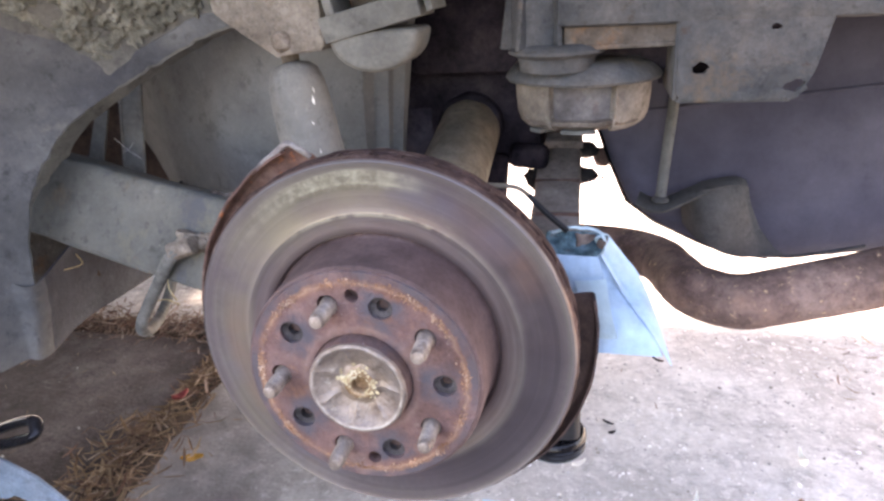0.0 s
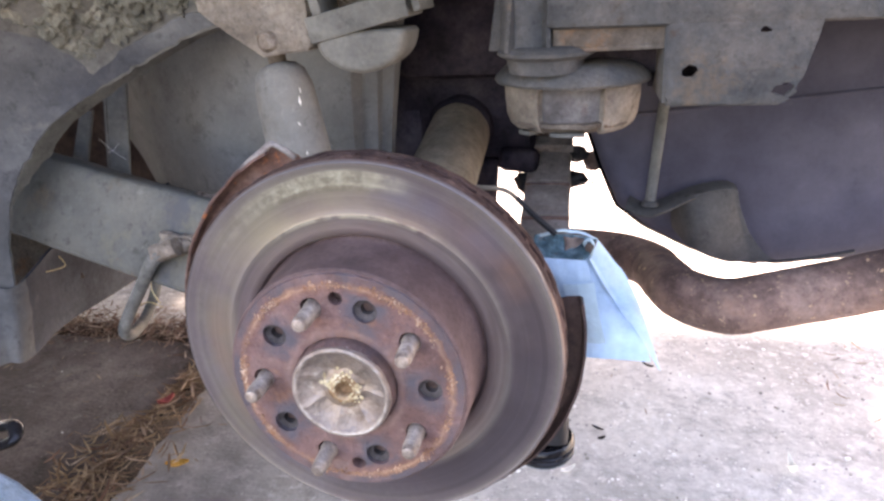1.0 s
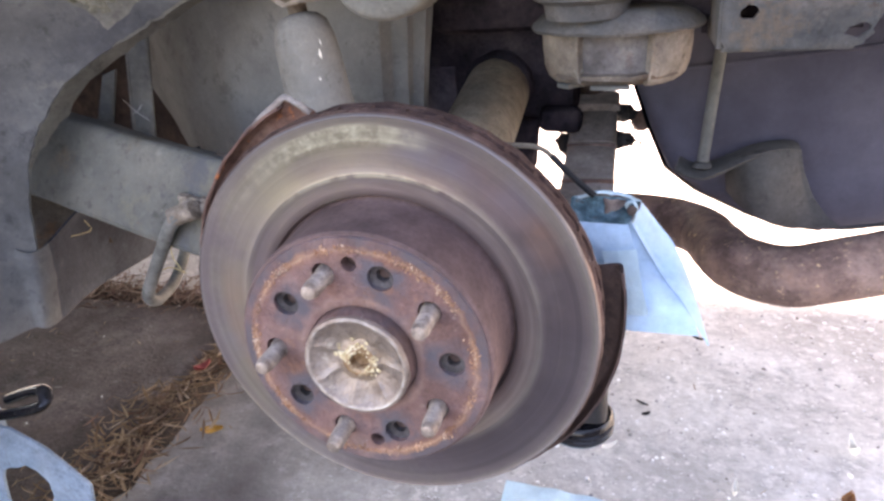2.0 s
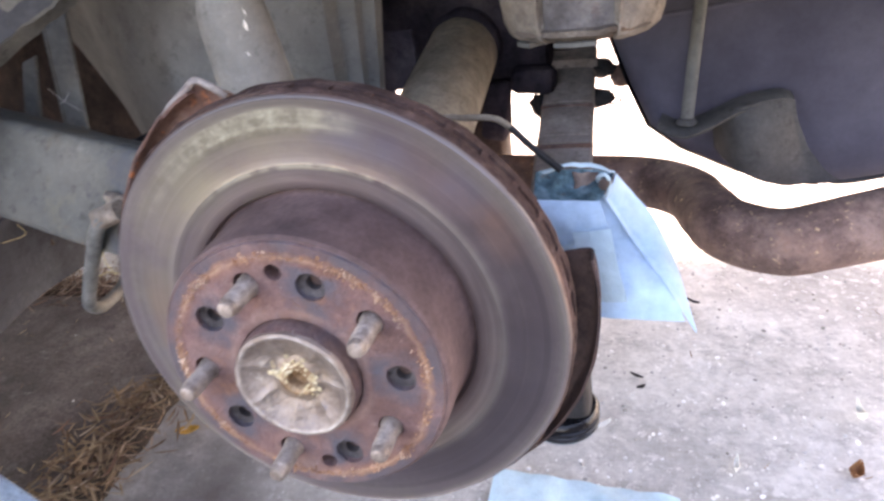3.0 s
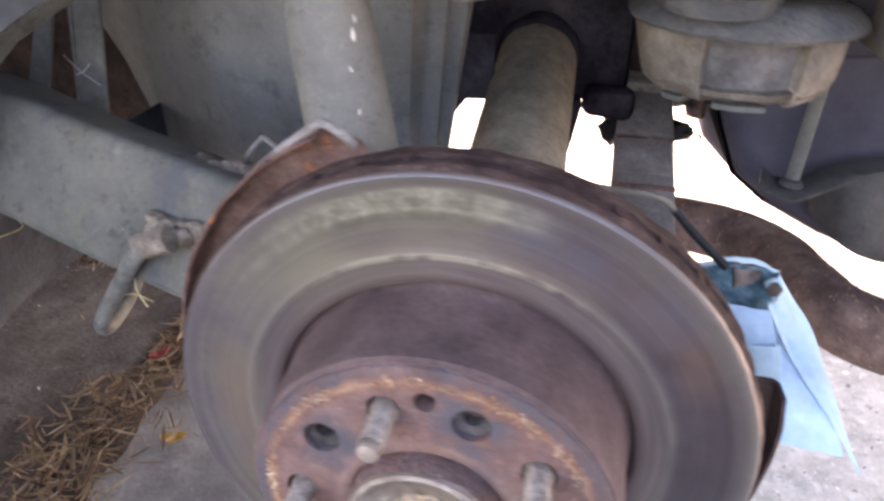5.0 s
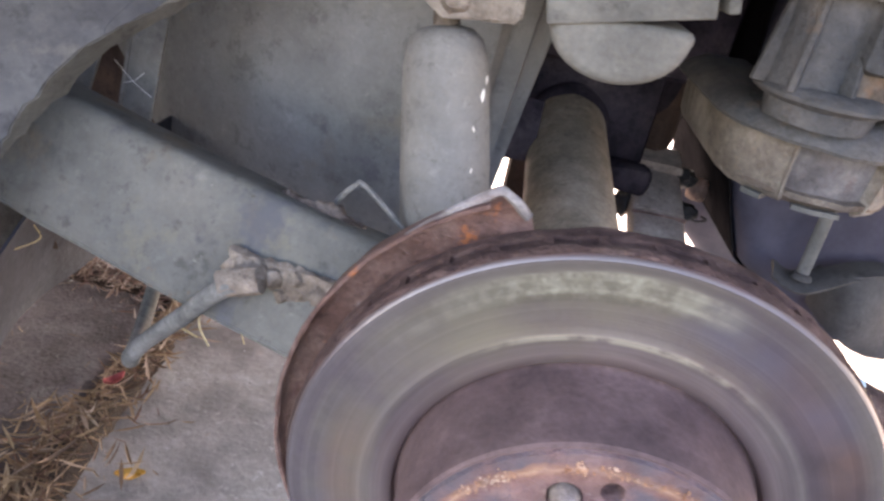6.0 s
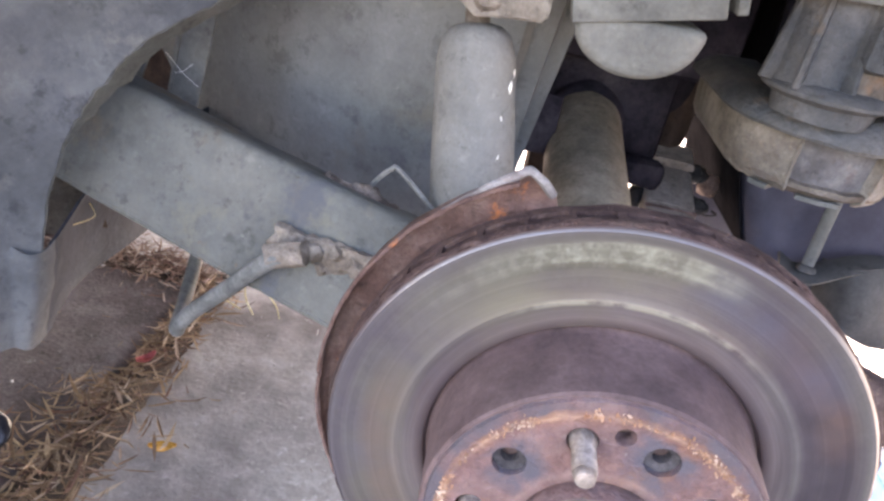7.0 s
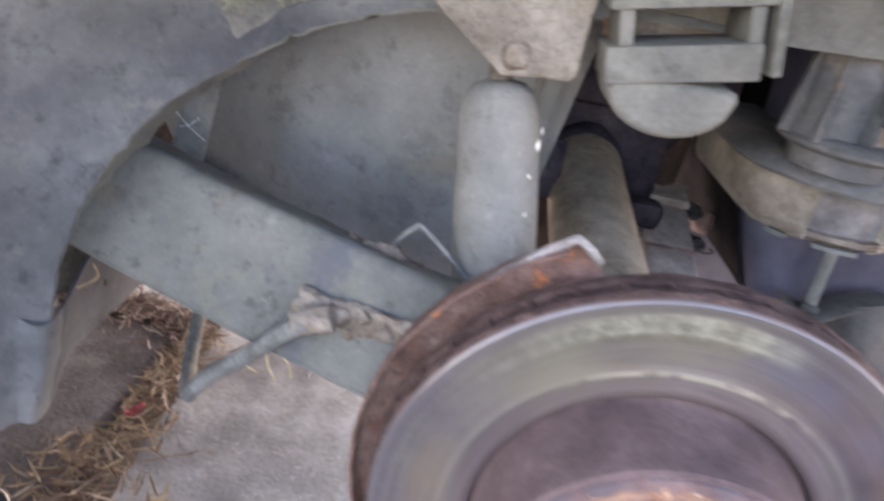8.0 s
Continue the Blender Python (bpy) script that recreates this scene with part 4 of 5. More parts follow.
# ---- backing plate ----
shield = thing("backing_plate", "rusty brown brake backing plate with flecks of orange paint", "brake shield", at=HUB)
DISH = [(0.1, 0.0905), (0.148, 0.089), (0.1535, 0.087), (0.156, 0.083), (0.1562, 0.071), (0.1545, 0.071), (0.1543, 0.082), (0.1525, 0.085), (0.148, 0.087), (0.1, 0.0885)]
part("dish", rough_up(lathe(DISH, AXLE, 90, -117, -250, True), 0.0008, 60), M_SHIELD, shield)
part("lower_dish", rough_up(lathe(DISH, AXLE, 80, -250, -372, True), 0.0008, 60), M_SHIELD_IN, shield, "darker brown lower half")
part("inner_plate", lathe([(0.04, 0.093), (0.1, 0.0905), (0.1, 0.0885), (0.04, 0.091)], AXLE, 64, 0, 360, True), M_SHIELD_IN, shield)


def rim_at(r, y, a):
    return (r * math.cos(radians(a)), y, HUB.z + r * math.sin(radians(a)))


edge_path = [rim_at(r, y, a) for r, y, a in ((0.1562, 0.072, 132), (0.1566, 0.0735, 127), (0.157, 0.075, 122), (0.158, 0.0765, 118), (0.159, 0.0772, 115.6), (0.1567, 0.0782, 114.3), (0.15, 0.0797, 112.8), (0.143, 0.081, 111.4))]
edge_path = smooth_path(edge_path, 5)
part("end_lip", rough_up(sweep(edge_path, 0.002, 10, radii=[0.0008 + 0.0017 * min(1, k / 14) for k in range(len(edge_path))]), 0.0009, 110), M_LIP, shield, "pale edge of the plate")
part("front_edge", rough_up(sweep(smooth_path([rim_at(0.1556, 0.0706, a) for a in range(246, 120, -6)], 3), 0.0012, 6), 0.0008, 90), M_SHIELD, shield)


def end_pt(u, v):
    """The plate's end beyond the dish, cut off on a slant."""
    r = 0.1 + 0.0585 * v
    stop = 111.2 + 4.2 * max(0.0, (r - 0.143) / 0.0155)
    y = 0.0885 - 0.0105 * min(1.0, max(0.0, (r - 0.14) / 0.018)) ** 1.5
    return rim_at(r, y, 118.5 + (stop - 118.5) * u)


part("end_web", rough_up(sheet(end_pt, 10, 24, 0.0014), 0.0005, 80), M_SHIELD, shield)


# ---- axle tube, arm, shock absorber ----
axle = thing("axle_tube", "tan dusty axle tube running from hub into the dark", "axle", at=(0, 0.3, 0.39))
part("tube", sweep([(0, 0.095, 0.345), (0, 0.25, 0.37), (-0.004, 0.4, 0.395), (-0.006, 0.485, 0.41)], 0.0385, 40), M_TUBE, axle)
part("boot", rough_up(sweep([(-0.006, 0.48, 0.409), (-0.006, 0.487, 0.41), (-0.006, 0.5, 0.413), (-0.006, 0.51, 0.415), (-0.006, 0.53, 0.418), (-0.006, 0.6, 0.43)], 0.04, 40, radii=[0.0375, 0.041, 0.0415, 0.039, 0.03, 0.03]), 0.002, 60), M_DARK, axle)
part("hub_carrier", rough_up(box((0.2, 0.05, 0.15), pose(0, 0.122, 0.335), 0.02), 0.003, 40), M_LINK, axle)
# white speck modelled in place of a glint above the tube's far end
part("white_glint", lathe([(0, 0.0025), (0.002, 0), (0, -0.002)], pose(-0.03, 0.515, 0.449), 8), M_CHIP, axle)

arm = thing("trailing_arm", "grey-green painted pressed-steel trailing arm, dusty and scraped", "suspension arm", at=(-0.28, 0.15, 0.4))
armp = smooth_path([(-0.55, 0.245, 0.43), (-0.385, 0.207, 0.404), (-0.262, 0.177, 0.385), (-0.165, 0.155, 0.372), (-0.08, 0.14, 0.362)], 8)
part("arm_beam", rough_up(sweep(armp, 0.0315, 48, 1.36, up=(0, 0.4, 1), square=0.74), 0.0016, 22), M_ARM, arm)
part("flange_seam", rough_up(sweep([p + Vector((0.0, -0.04, -0.0265)) for p in armp[2:-5]], 0.0035, 8, 0.7), 0.001, 60), M_ARM, arm)

shock = thing("shock_absorber", "grey dusty shock absorber tube with a domed top", "shock absorber", at=(-0.105, 0.2, 0.45))
ax0, ax1 = Vector((-0.086, 0.194, 0.36)), Vector((-0.117, 0.214, 0.527))
d = (ax1 - ax0).normalized()
sm = Matrix.Translation(ax0) @ d.to_track_quat("Z", "Y").to_matrix().to_4x4()
ln = (ax1 - ax0).length
part("dust_tube", lathe([(0, -0.01), (0.0295, -0.01), (0.0282, ln * 0.5), (0.0265, ln - 0.034), (0.0255, ln - 0.02), (0.022, ln - 0.007), (0.0155, ln - 0.001), (0.008, ln + 0.001), (0, ln + 0.001)], sm, 40), M_SHOCK, shock)
part("top_stem", lathe([(0.008, ln - 0.002), (0.008, ln + 0.03), (0, ln + 0.03)], sm, 16), M_RUSTY, shock)
for cx, cy, cz, s in ((-0.0865, 0.1835, 0.508, 0.004), (-0.0865, 0.181, 0.5, 0.0055), (-0.088, 0.178, 0.481, 0.0022), (-0.0845, 0.179, 0.456, 0.0025)):
    part("paint_chip", rough_up(lathe([(0, s * 0.8), (s * 0.14, s * 0.3), (s * 0.2, -s * 0.2), (0, -s * 0.8)], pose(cx, cy, cz, 8, -8, 0), 8), 0.0012, 260), M_CHIP, shock)

bracket = thing("shock_bracket", "rust-stained pressed bracket bolted above the shock", "bracket", at=(-0.11, 0.18, 0.55))
part("face", rough_up(plate([(-0.172, 0.574), (-0.161, 0.565), (-0.118, 0.535), (-0.076, 0.541), (-0.074, 0.6), (-0.172, 0.6)], 0.004, pose(0, 0.187, 0)), 0.001, 50), M_BRACKET, bracket)
part("side", box((0.004, 0.05, 0.06), pose(-0.0765, 0.213, 0.572), 0.001), M_BRACKET, bracket)
part("bottom", box((0.042, 0.045, 0.004), pose(-0.098, 0.211, 0.5395, 0, -5, 0), 0.001), M_BRACKET, bracket)
part("bolt", rough_up(lathe([(0, 0.004), (0.006, 0.004), (0.009, 0.001), (0.0095, 0)], pose(-0.1125, 0.1875, 0.548, 90, 0, 0), 14), 0.0014, 200), M_CRUST, bracket, "mud-crusted bolt head")

stop = thing("bump_stop_bracket", "grey U-shaped bump stop bracket hanging under the rail", "bracket", at=(-0.03, 0.167, 0.56))
U = [(-0.062, 0.556)] + [(-0.0245 + 0.036 * math.cos(radians(a)), 0.549 + 0.026 * math.sin(radians(a))) for a in range(-170, -9, 10)] + [(0.014, 0.556)]
part("cup", bevel(plate(U, 0.055, pose(0, 0.162, 0), 0.0), 0.006, 3, 50), M_DUST, stop)
CANT = pose(-0.0245, 0, 0.5655, 0, -13, 0) @ pose(0.0245, 0, -0.5635)  # the bracket sits askew
part("band", box((0.082, 0.05, 0.02), CANT @ pose(-0.0245, 0.184, 0.5635), 0.0015), M_DUST, stop)
for x in (-0.055, 0.012):
    part("upright", box((0.008, 0.045, 0.05), CANT @ pose(x, 0.184, 0.585), 0.0015), M_DUST, stop)
part("top_bar", box((0.085, 0.05, 0.02), CANT @ pose(-0.022, 0.184, 0.602), 0.0015), M_DUST, stop)
part("cheek", box((0.006, 0.05, 0.045), CANT @ pose(0.024, 0.184, 0.578), 0.0012), M_DUST, stop)
part("back", box((0.08, 0.004, 0.05), CANT @ pose(-0.022, 0.209, 0.588), 0.001), M_RUSTY, stop, "crusted back plate")

# ---- frame rail, bump stop, bracket plate ----
rail = thing("frame_rail", "greenish-grey painted chassis rail with rust stains", "chassis rail", "structure")
part("rail_box", rough_up(box((0.7, 0.11, 0.1), pose(0.465, 0.265, 0.598), 0.008), 0.0015, 20), M_FRAME, rail)
part("inner_rail", box((1.1, 0.06, 0.08), pose(-0.5, 0.24, 0.63), 0.008), M_FRAME, rail)
hang = thing("hanger_plate", "greenish rust-stained hanger plate with punched holes", "bracket", at=(0.26, 0.22, 0.52))
part("face", rough_up(plate([(0.212, 0.494), (0.216, 0.488), (0.296, 0.487), (0.303, 0.49), (0.314, 0.51), (0.326, 0.565), (0.212, 0.565)], 0.004, pose(0, 0.213, 0), 0.0012,
                            [(0.229, 0.514, 0.0058, 0.0048), (0.3, 0.4985, 0.0095, 0.0045), (0.282, 0.5435, 0.0042, 0.0022)]), 0.0009, 60), M_FRAME, hang)
part("side", box((0.004, 0.085, 0.075), pose(0.2115, 0.258, 0.526), 0.001), M_FRAME, hang)
part("bottom", box((0.086, 0.085, 0.004), pose(0.256, 0.258, 0.488), 0.001), M_FRAME, hang)
part("back", box((0.12, 0.004, 0.08), pose(0.265, 0.3, 0.53), 0.001), M_DARK, hang)
strut = thing("cross_bracket", "rusty bracket arm between bump stop and hanger plate", "bracket", at=(0.17, 0.24, 0.54))
part("web", rough_up(plate([(0.122, 0.531), (0.2, 0.531), (0.213, 0.535), (0.213, 0.552), (0.122, 0.56)], 0.004, pose(0, 0.222, 0)), 0.001, 50), M_RUSTY, strut)
part("shelf", box((0.09, 0.06, 0.004), pose(0.168, 0.25, 0.552), 0.001), M_RUSTY, strut)
part("gusset", box((0.1, 0.05, 0.05), pose(0.165, 0.305, 0.53), 0.004), M_DARK, strut)
part("foot", box((0.09, 0.06, 0.004), pose(0.168, 0.25, 0.532, 0, -1, 0), 0.001), M_RUSTY, strut)

bump = thing("spring_seat", "rust-flecked pressed steel bump stop seat with a wide rim", "spring seat", at=(0.136, 0.24, 0.5))
part("post", lathe([(0.026, 0.6), (0.026, 0.536), (0.028, 0.532), (0.02, 0.53)], pose(0.102, 0.245, 0), 40), M_FRAME, bump)
for a in (-165, -120, -60):
    part("web", plate([(0.02, 0.53), (0.036, 0.531), (0.034, 0.545), (0.026, 0.6), (0.02, 0.6)], 0.004, pose(0.102, 0.245, 0, 0, 0, a) @ pose(0, -0.002, 0), 0.0008), M_FRAME, bump)
part("upper_flange", rough_up(lathe([(0, 0.535), (0.03, 0.5345), (0.038, 0.532), (0.0412, 0.529), (0.041, 0.527), (0.037, 0.525), (0.033, 0.523), (0.031, 0.512), (0, 0.512)], pose(0.115, 0.243, 0), 48), 0.0008, 50), M_FRAME, bump)


def horseshoe(profile, a0, a1, back0=0.0, back1=0.0, seg=40, centre=(0.137, 0.284)):
    """A closed (radius, height) profile led round the seat's front from angle a0 to a1, with straight runs to the back at the ends."""
    stops = [(math.cos(radians(a0 + (a1 - a0) * k / seg)), math.sin(radians(a0 + (a1 - a0) * k / seg)), 0.0) for k in range(seg + 1)]
    stops = ([(*stops[0][:2], back0)] if back0 else []) + stops + ([(*stops[-1][:2], back1)] if back1 else [])
    b = bmesh.new()
    rings = [[b.verts.new((centre[0] + r * c, centre[1] + r * q + far, h)) for r, h in profile] for c, q, far in stops]
    n = len(profile)
    for p, q in zip(rings, rings[1:]):
        for k in range(n):
            b.faces.new((p[k], p[(k + 1) % n], q[(k + 1) % n], q[k]))
    b.faces.new(rings[0])
    b.faces.new(rings[-1][::-1])
    return b


part("rim", rough_up(horseshoe([(0.02, 0.519), (0.05, 0.517), (0.062, 0.512), (0.0695, 0.5055), (0.0708, 0.5025), (0.069, 0.5), (0.058, 0.5035), (0.02, 0.505)], -180, 0, 0.135, 0.07), 0.0009, 55), M_FRAME, bump)
part("cup", rough_up(horseshoe([(0.005, 0.51), (0.0535, 0.508), (0.053, 0.484), (0.052, 0.4665), (0.046, 0.4625), (0.005, 0.4625)], -180, 0, 0.125, 0.06), 0.0007, 60), M_CUP, bump)
LUG = [(0.045, 0.508), (0.0615, 0.5045), (0.0612, 0.486), (0.0595, 0.471), (0.056, 0.4625), (0.05, 0.4585), (0.045, 0.47)]
part("lug", rough_up(horseshoe(LUG, -180, -117, 0.13, 0, 18), 0.0013, 90), M_BRACKET, bump, "rust-streaked tan pressed lug")
part("lug", rough_up(horseshoe(LUG, -62, 0, 0, 0.06, 18), 0.0013, 90), M_BRACKET, bump, "rust-streaked tan pressed lug")
for a in (-117.5, -61.5):
    c, q = math.cos(radians(a)), math.sin(radians(a))
    part("lug_edge", rough_up(sweep([(0.137 + r * c, 0.284 + r * q, z) for r, z in ((0.0618, 0.504), (0.0615, 0.486), (0.0598, 0.471), (0.0563, 0.4625))], 0.0013, 8), 0.001, 150), M_BRACKET, bump)
part("lower_lip", rough_up(horseshoe([(0.05, 0.47), (0.058, 0.4685), (0.0575, 0.4645), (0.046, 0.459), (0.04, 0.4615)], -150, -30), 0.0012, 70), M_RUSTY, bump)
part("tab", rough_up(horseshoe([(0.044, 0.4605), (0.056, 0.4605), (0.056, 0.4575), (0.044, 0.4575)], -108, -76, seg=8), 0.0006, 70), M_DUST, bump)
part("tab", rough_up(horseshoe([(0.044, 0.4605), (0.0575, 0.4605), (0.0575, 0.457), (0.044, 0.457)], -142, -128, seg=6), 0.0006, 70), M_DUST, bump)

link = thing("control_arm", "dusty brown stepped lower control arm", "suspension arm", at=(0.106, 0.4, 0.31))
lp = [Vector((0.107, 0.17, 0.235)), Vector((0.1065, 0.41, 0.314)), Vector((0.1055, 0.56, 0.366))]
for k, (t0, t1, w, zz) in enumerate(((0.0, 1.12, 0.029, 0), (1.1, 1.5, 0.0285, 0.0015), (1.45, 1.86, 0.028, 0.003), (1.9, 2.1, 0.03, 0.008))):
    def at(t):
        return (lp[0] + (lp[1] - lp[0]) * t if t <= 1 else lp[1] + (lp[2] - lp[1]) * (t - 1)) + Vector((0, 0, zz))
    part("segment", rough_up(sweep([at(t0), at((t0 + t1) / 2), at(t1)], w, 16, 0.4, square=0.6), 0.0008, 60), M_LINK, link)
for x, y, z, w, h in ((0.074, 0.5, 0.341, 0.013, 0.012), (0.139, 0.51, 0.343, 0.016, 0.01), (0.141, 0.555, 0.366, 0.014, 0.012)):
    bb = bmesh.new()
    bmesh.ops.create_icosphere(bb, subdivisions=3, radius=1, matrix=pose(x, y, z) @ Matrix.Diagonal((w, 0.014, h, 1)))
    part("bush", rough_up(rough_up(bb, 0.006, 70), 0.003, 200), M_RUBBER, link, "cracked black rubber bush")
rl = bmesh.new()
bmesh.ops.create_icosphere(rl, subdivisions=3, radius=1, matrix=pose(0.161, 0.558, 0.3545) @ Matrix.Diagonal((0.012, 0.012, 0.014, 1)))
part("bolt_head", rough_up(rough_up(rl, 0.005, 80), 0.002, 240), M_PIPE, link, "red-rusted bolt head beside the bush")
part("wire_end", sweep(smooth_path([(0.14, 0.505, 0.342), (0.152, 0.5, 0.338), (0.163, 0.498, 0.342), (0.156, 0.496, 0.346)], 4), 0.0012, 6), M_RUBBER, link)
for t in (0.99, 1.42):
    c = lp[0] + (lp[1] - lp[0]) * t if t <= 1 else lp[1] + (lp[2] - lp[1]) * (t - 1)
    part("rust_line", rough_up(box((0.056, 0.003, 0.0045), pose(c.x, c.y - 0.005, c.z + 0.0115, -20, 0, 0), 0.001), 0.0012, 120), M_PIPE, link, "rusty step in the arm")

diff = thing("rear_subframe", "black grimy subframe and differential housing", "subframe", at=(0, 0.65, 0.5))
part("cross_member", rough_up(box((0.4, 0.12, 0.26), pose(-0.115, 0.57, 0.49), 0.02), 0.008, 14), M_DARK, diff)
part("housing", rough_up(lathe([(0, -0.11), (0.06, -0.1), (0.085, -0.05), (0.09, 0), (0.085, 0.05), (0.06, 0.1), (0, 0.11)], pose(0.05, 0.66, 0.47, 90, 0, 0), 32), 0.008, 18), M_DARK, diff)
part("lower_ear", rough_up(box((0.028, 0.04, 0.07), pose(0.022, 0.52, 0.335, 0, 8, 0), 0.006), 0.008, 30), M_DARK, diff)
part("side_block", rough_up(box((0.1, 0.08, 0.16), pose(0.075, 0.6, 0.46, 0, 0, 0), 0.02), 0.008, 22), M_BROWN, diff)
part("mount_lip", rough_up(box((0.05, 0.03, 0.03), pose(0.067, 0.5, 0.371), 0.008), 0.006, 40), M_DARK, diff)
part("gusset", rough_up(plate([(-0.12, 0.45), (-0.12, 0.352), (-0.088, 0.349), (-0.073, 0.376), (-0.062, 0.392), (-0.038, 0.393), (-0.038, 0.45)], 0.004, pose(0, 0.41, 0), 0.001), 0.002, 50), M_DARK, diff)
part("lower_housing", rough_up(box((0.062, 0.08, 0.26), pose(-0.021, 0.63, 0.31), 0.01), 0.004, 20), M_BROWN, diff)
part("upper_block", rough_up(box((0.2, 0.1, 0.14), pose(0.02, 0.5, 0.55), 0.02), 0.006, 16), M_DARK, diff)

# ---- exhaust, tank, rod ----
pipe = thing("exhaust_pipe", "rusty brown bent exhaust pipe", "exhaust", at=(0.28, 0.25, 0.3))
pp = smooth_path([(-0.12, 0.47, 0.274), (0.05, 0.458, 0.27), (0.15, 0.45, 0.268), (0.2, 0.43, 0.27), (0.229, 0.385, 0.276), (0.239, 0.33, 0.283), (0.252, 0.28, 0.289), (0.287, 0.253, 0.292), (0.33, 0.25, 0.303), (0.4, 0.25, 0.322), (0.55, 0.262, 0.36), (0.8, 0.28, 0.41)], 8)
part("pipe", rough_up(sweep(pp, 0.0265, 32), 0.0006, 60), M_PIPE, pipe)

tank = thing("fuel_tank", "dark grey moulded plastic fuel tank with a ledge", "fuel tank", at=(0.5, 0.6, 0.4))


TANK = [(0.135, 0.63), (0.145, 0.5), (0.155, 0.419), (0.171, 0.375), (0.192, 0.327), (0.2245, 0.302), (0.282, 0.274), (0.315, 0.262), (0.36, 0.257), (0.425, 0.264), (0.483, 0.275), (0.72, 0.316), (0.83, 0.34), (0.83, 0.63)]
part("shell", rough_up(bevel(plate(TANK, 0.4, pose(0, 0.43, 0), 0.0), 0.025, 4, 50), 0.0015, 8), M_TANK, tank)

part("moulded_seam", rough_up(sweep([(0.2, 0.4295, 0.44), (0.3, 0.4295, 0.449), (0.44, 0.4295, 0.464), (0.8, 0.4295, 0.5)], 0.003, 8, 0.8), 0.0006, 40), M_TANK, tank, "raised seam across the tank")
part("rear_lobe", bevel(plate([(0.19, 0.56), (0.196, 0.3), (0.214, 0.235), (0.25, 0.2), (0.29, 0.165), (0.6, 0.15), (0.6, 0.56)], 0.1, pose(0, 0.78, 0), 0.0), 0.02, 3, 50), M_TANK, tank)


# covers the tank's whole side; its black colour stands in for shade
def strap(u, v):
    x, z = along(TANK[:9], u)
    x1, z1 = along(TANK[:9], min(1, u + 0.02))
    x0, z0 = along(TANK[:9], max(0, u - 0.02))
    d = Vector((x1 - x0, z1 - z0)).normalized()
    return (x + d.y * 0.003, 0.458 + 0.35 * v, z - d.x * 0.003)


part("tank_side", sheet(strap, 40, 4, 0.0015), M_TANK_SIDE, tank, "tank's side and edge strap, near black to keep it in shade")


SHELF = smooth_path([(0.196, 0.378, 0.3515), (0.208, 0.37, 0.347), (0.222, 0.368, 0.3455), (0.238, 0.372, 0.35), (0.262, 0.379, 0.36), (0.286, 0.385, 0.3665), (0.304, 0.389, 0.3675), (0.314, 0.391, 0.364)], 5)


def ledge_pt(u, v):
    x, y, z = along(SHELF, u)
    return (x + 0.006 * v * (1 - u), y + (0.034 - 0.024 * abs(u - 0.35)) * v, z + 0.0025 * v - 0.004 * (1 - v) ** 4)


def skirt(u, v):
    """Hangs from the shelf's right half; flares out to a turned foot below."""
    x, y, z = along(SHELF, 0.5 + 0.5 * u)
    w = 1 - v
    foot = w ** 6
    zb = 0.284 + 0.03 * max(0.0, 1 - u / 0.6) ** 1.5 + 0.003 * max(0.0, u - 0.8) / 0.2
    bulge = 0.012 * math.sin(math.pi * min(1.0, u * 1.15)) * math.sin(math.pi * min(1.0, v * 1.05))
    return (x + (0.004 + 0.028 * u ** 2) * w ** 1.4 + 0.012 * u ** 3 * foot, y + 0.003 + 0.035 * max(0.0, 1 - u / 0.3) ** 2 - bulge - 0.006 * foot * u, zb + (z - 0.001 - zb) * v + 0.0012 * noise.noise(Vector((u * 6, v * 6, 4))))


part("skirt", sheet(skirt, 30, 24, 0.0025), M_SKIRT, tank, "dusty bent steel skirt")
part("foot_flange", rough_up(sweep(smooth_path([(0.345, 0.389, 0.2875), (0.356, 0.388, 0.2845), (0.375, 0.389, 0.286), (0.41, 0.392, 0.2915), (0.44, 0.396, 0.297)], 5), 0.0032, 8, 0.6), 0.0006, 60), M_SKIRT, tank, "turned lower edge of the skirt")
part("ledge", rough_up(sheet(ledge_pt, 40, 8, 0.003), 0.0007, 60), M_SKIRT, tank, "bent dusty steel ledge")
rod = thing("drop_rod", "slim grey steel rod standing on the tank ledge", "rod", at=(0.222, 0.38, 0.41))
part("shaft", sweep([(0.2225, 0.3835, 0.352), (0.2275, 0.397, 0.403), (0.233, 0.411, 0.454), (0.2375, 0.423, 0.5)], 0.0058, 16, 0.6), M_SHOCK, rod)
part("rod_foot", rough_up(lathe([(0.0, 0.004), (0.007, 0.003), (0.0095, 0.0), (0.0095, -0.002), (0, -0.002)], pose(0.2225, 0.383, 0.351), 16), 0.001, 150), M_SKIRT, rod)

# ---- hose, wire, knuckle on the arm's end ----
hose = thing("brake_hose", "grey dusty flexible brake hose looping from the arm", "hose", at=(-0.24, 0.13, 0.34))
part("tube", sweep(smooth_path([(-0.185, 0.115, 0.388), (-0.205, 0.113, 0.38), (-0.235, 0.125, 0.345), (-0.265, 0.14, 0.31), (-0.279, 0.146, 0.29), (-0.285, 0.156, 0.278), (-0.296, 0.18, 0.268), (-0.312, 0.225, 0.264), (-0.324, 0.27, 0.285), (-0.328, 0.285, 0.33)], 8), 0.0058, 14), M_HOSE, hose)
part("ferrule", rough_up(lathe([(0, -0.012), (0.0075, -0.012), (0.0085, 0), (0.0075, 0.012), (0, 0.012)], pose(-0.195, 0.115, 0.386, 0, 70, 0), 12), 0.002, 120), M_CRUST, hose)
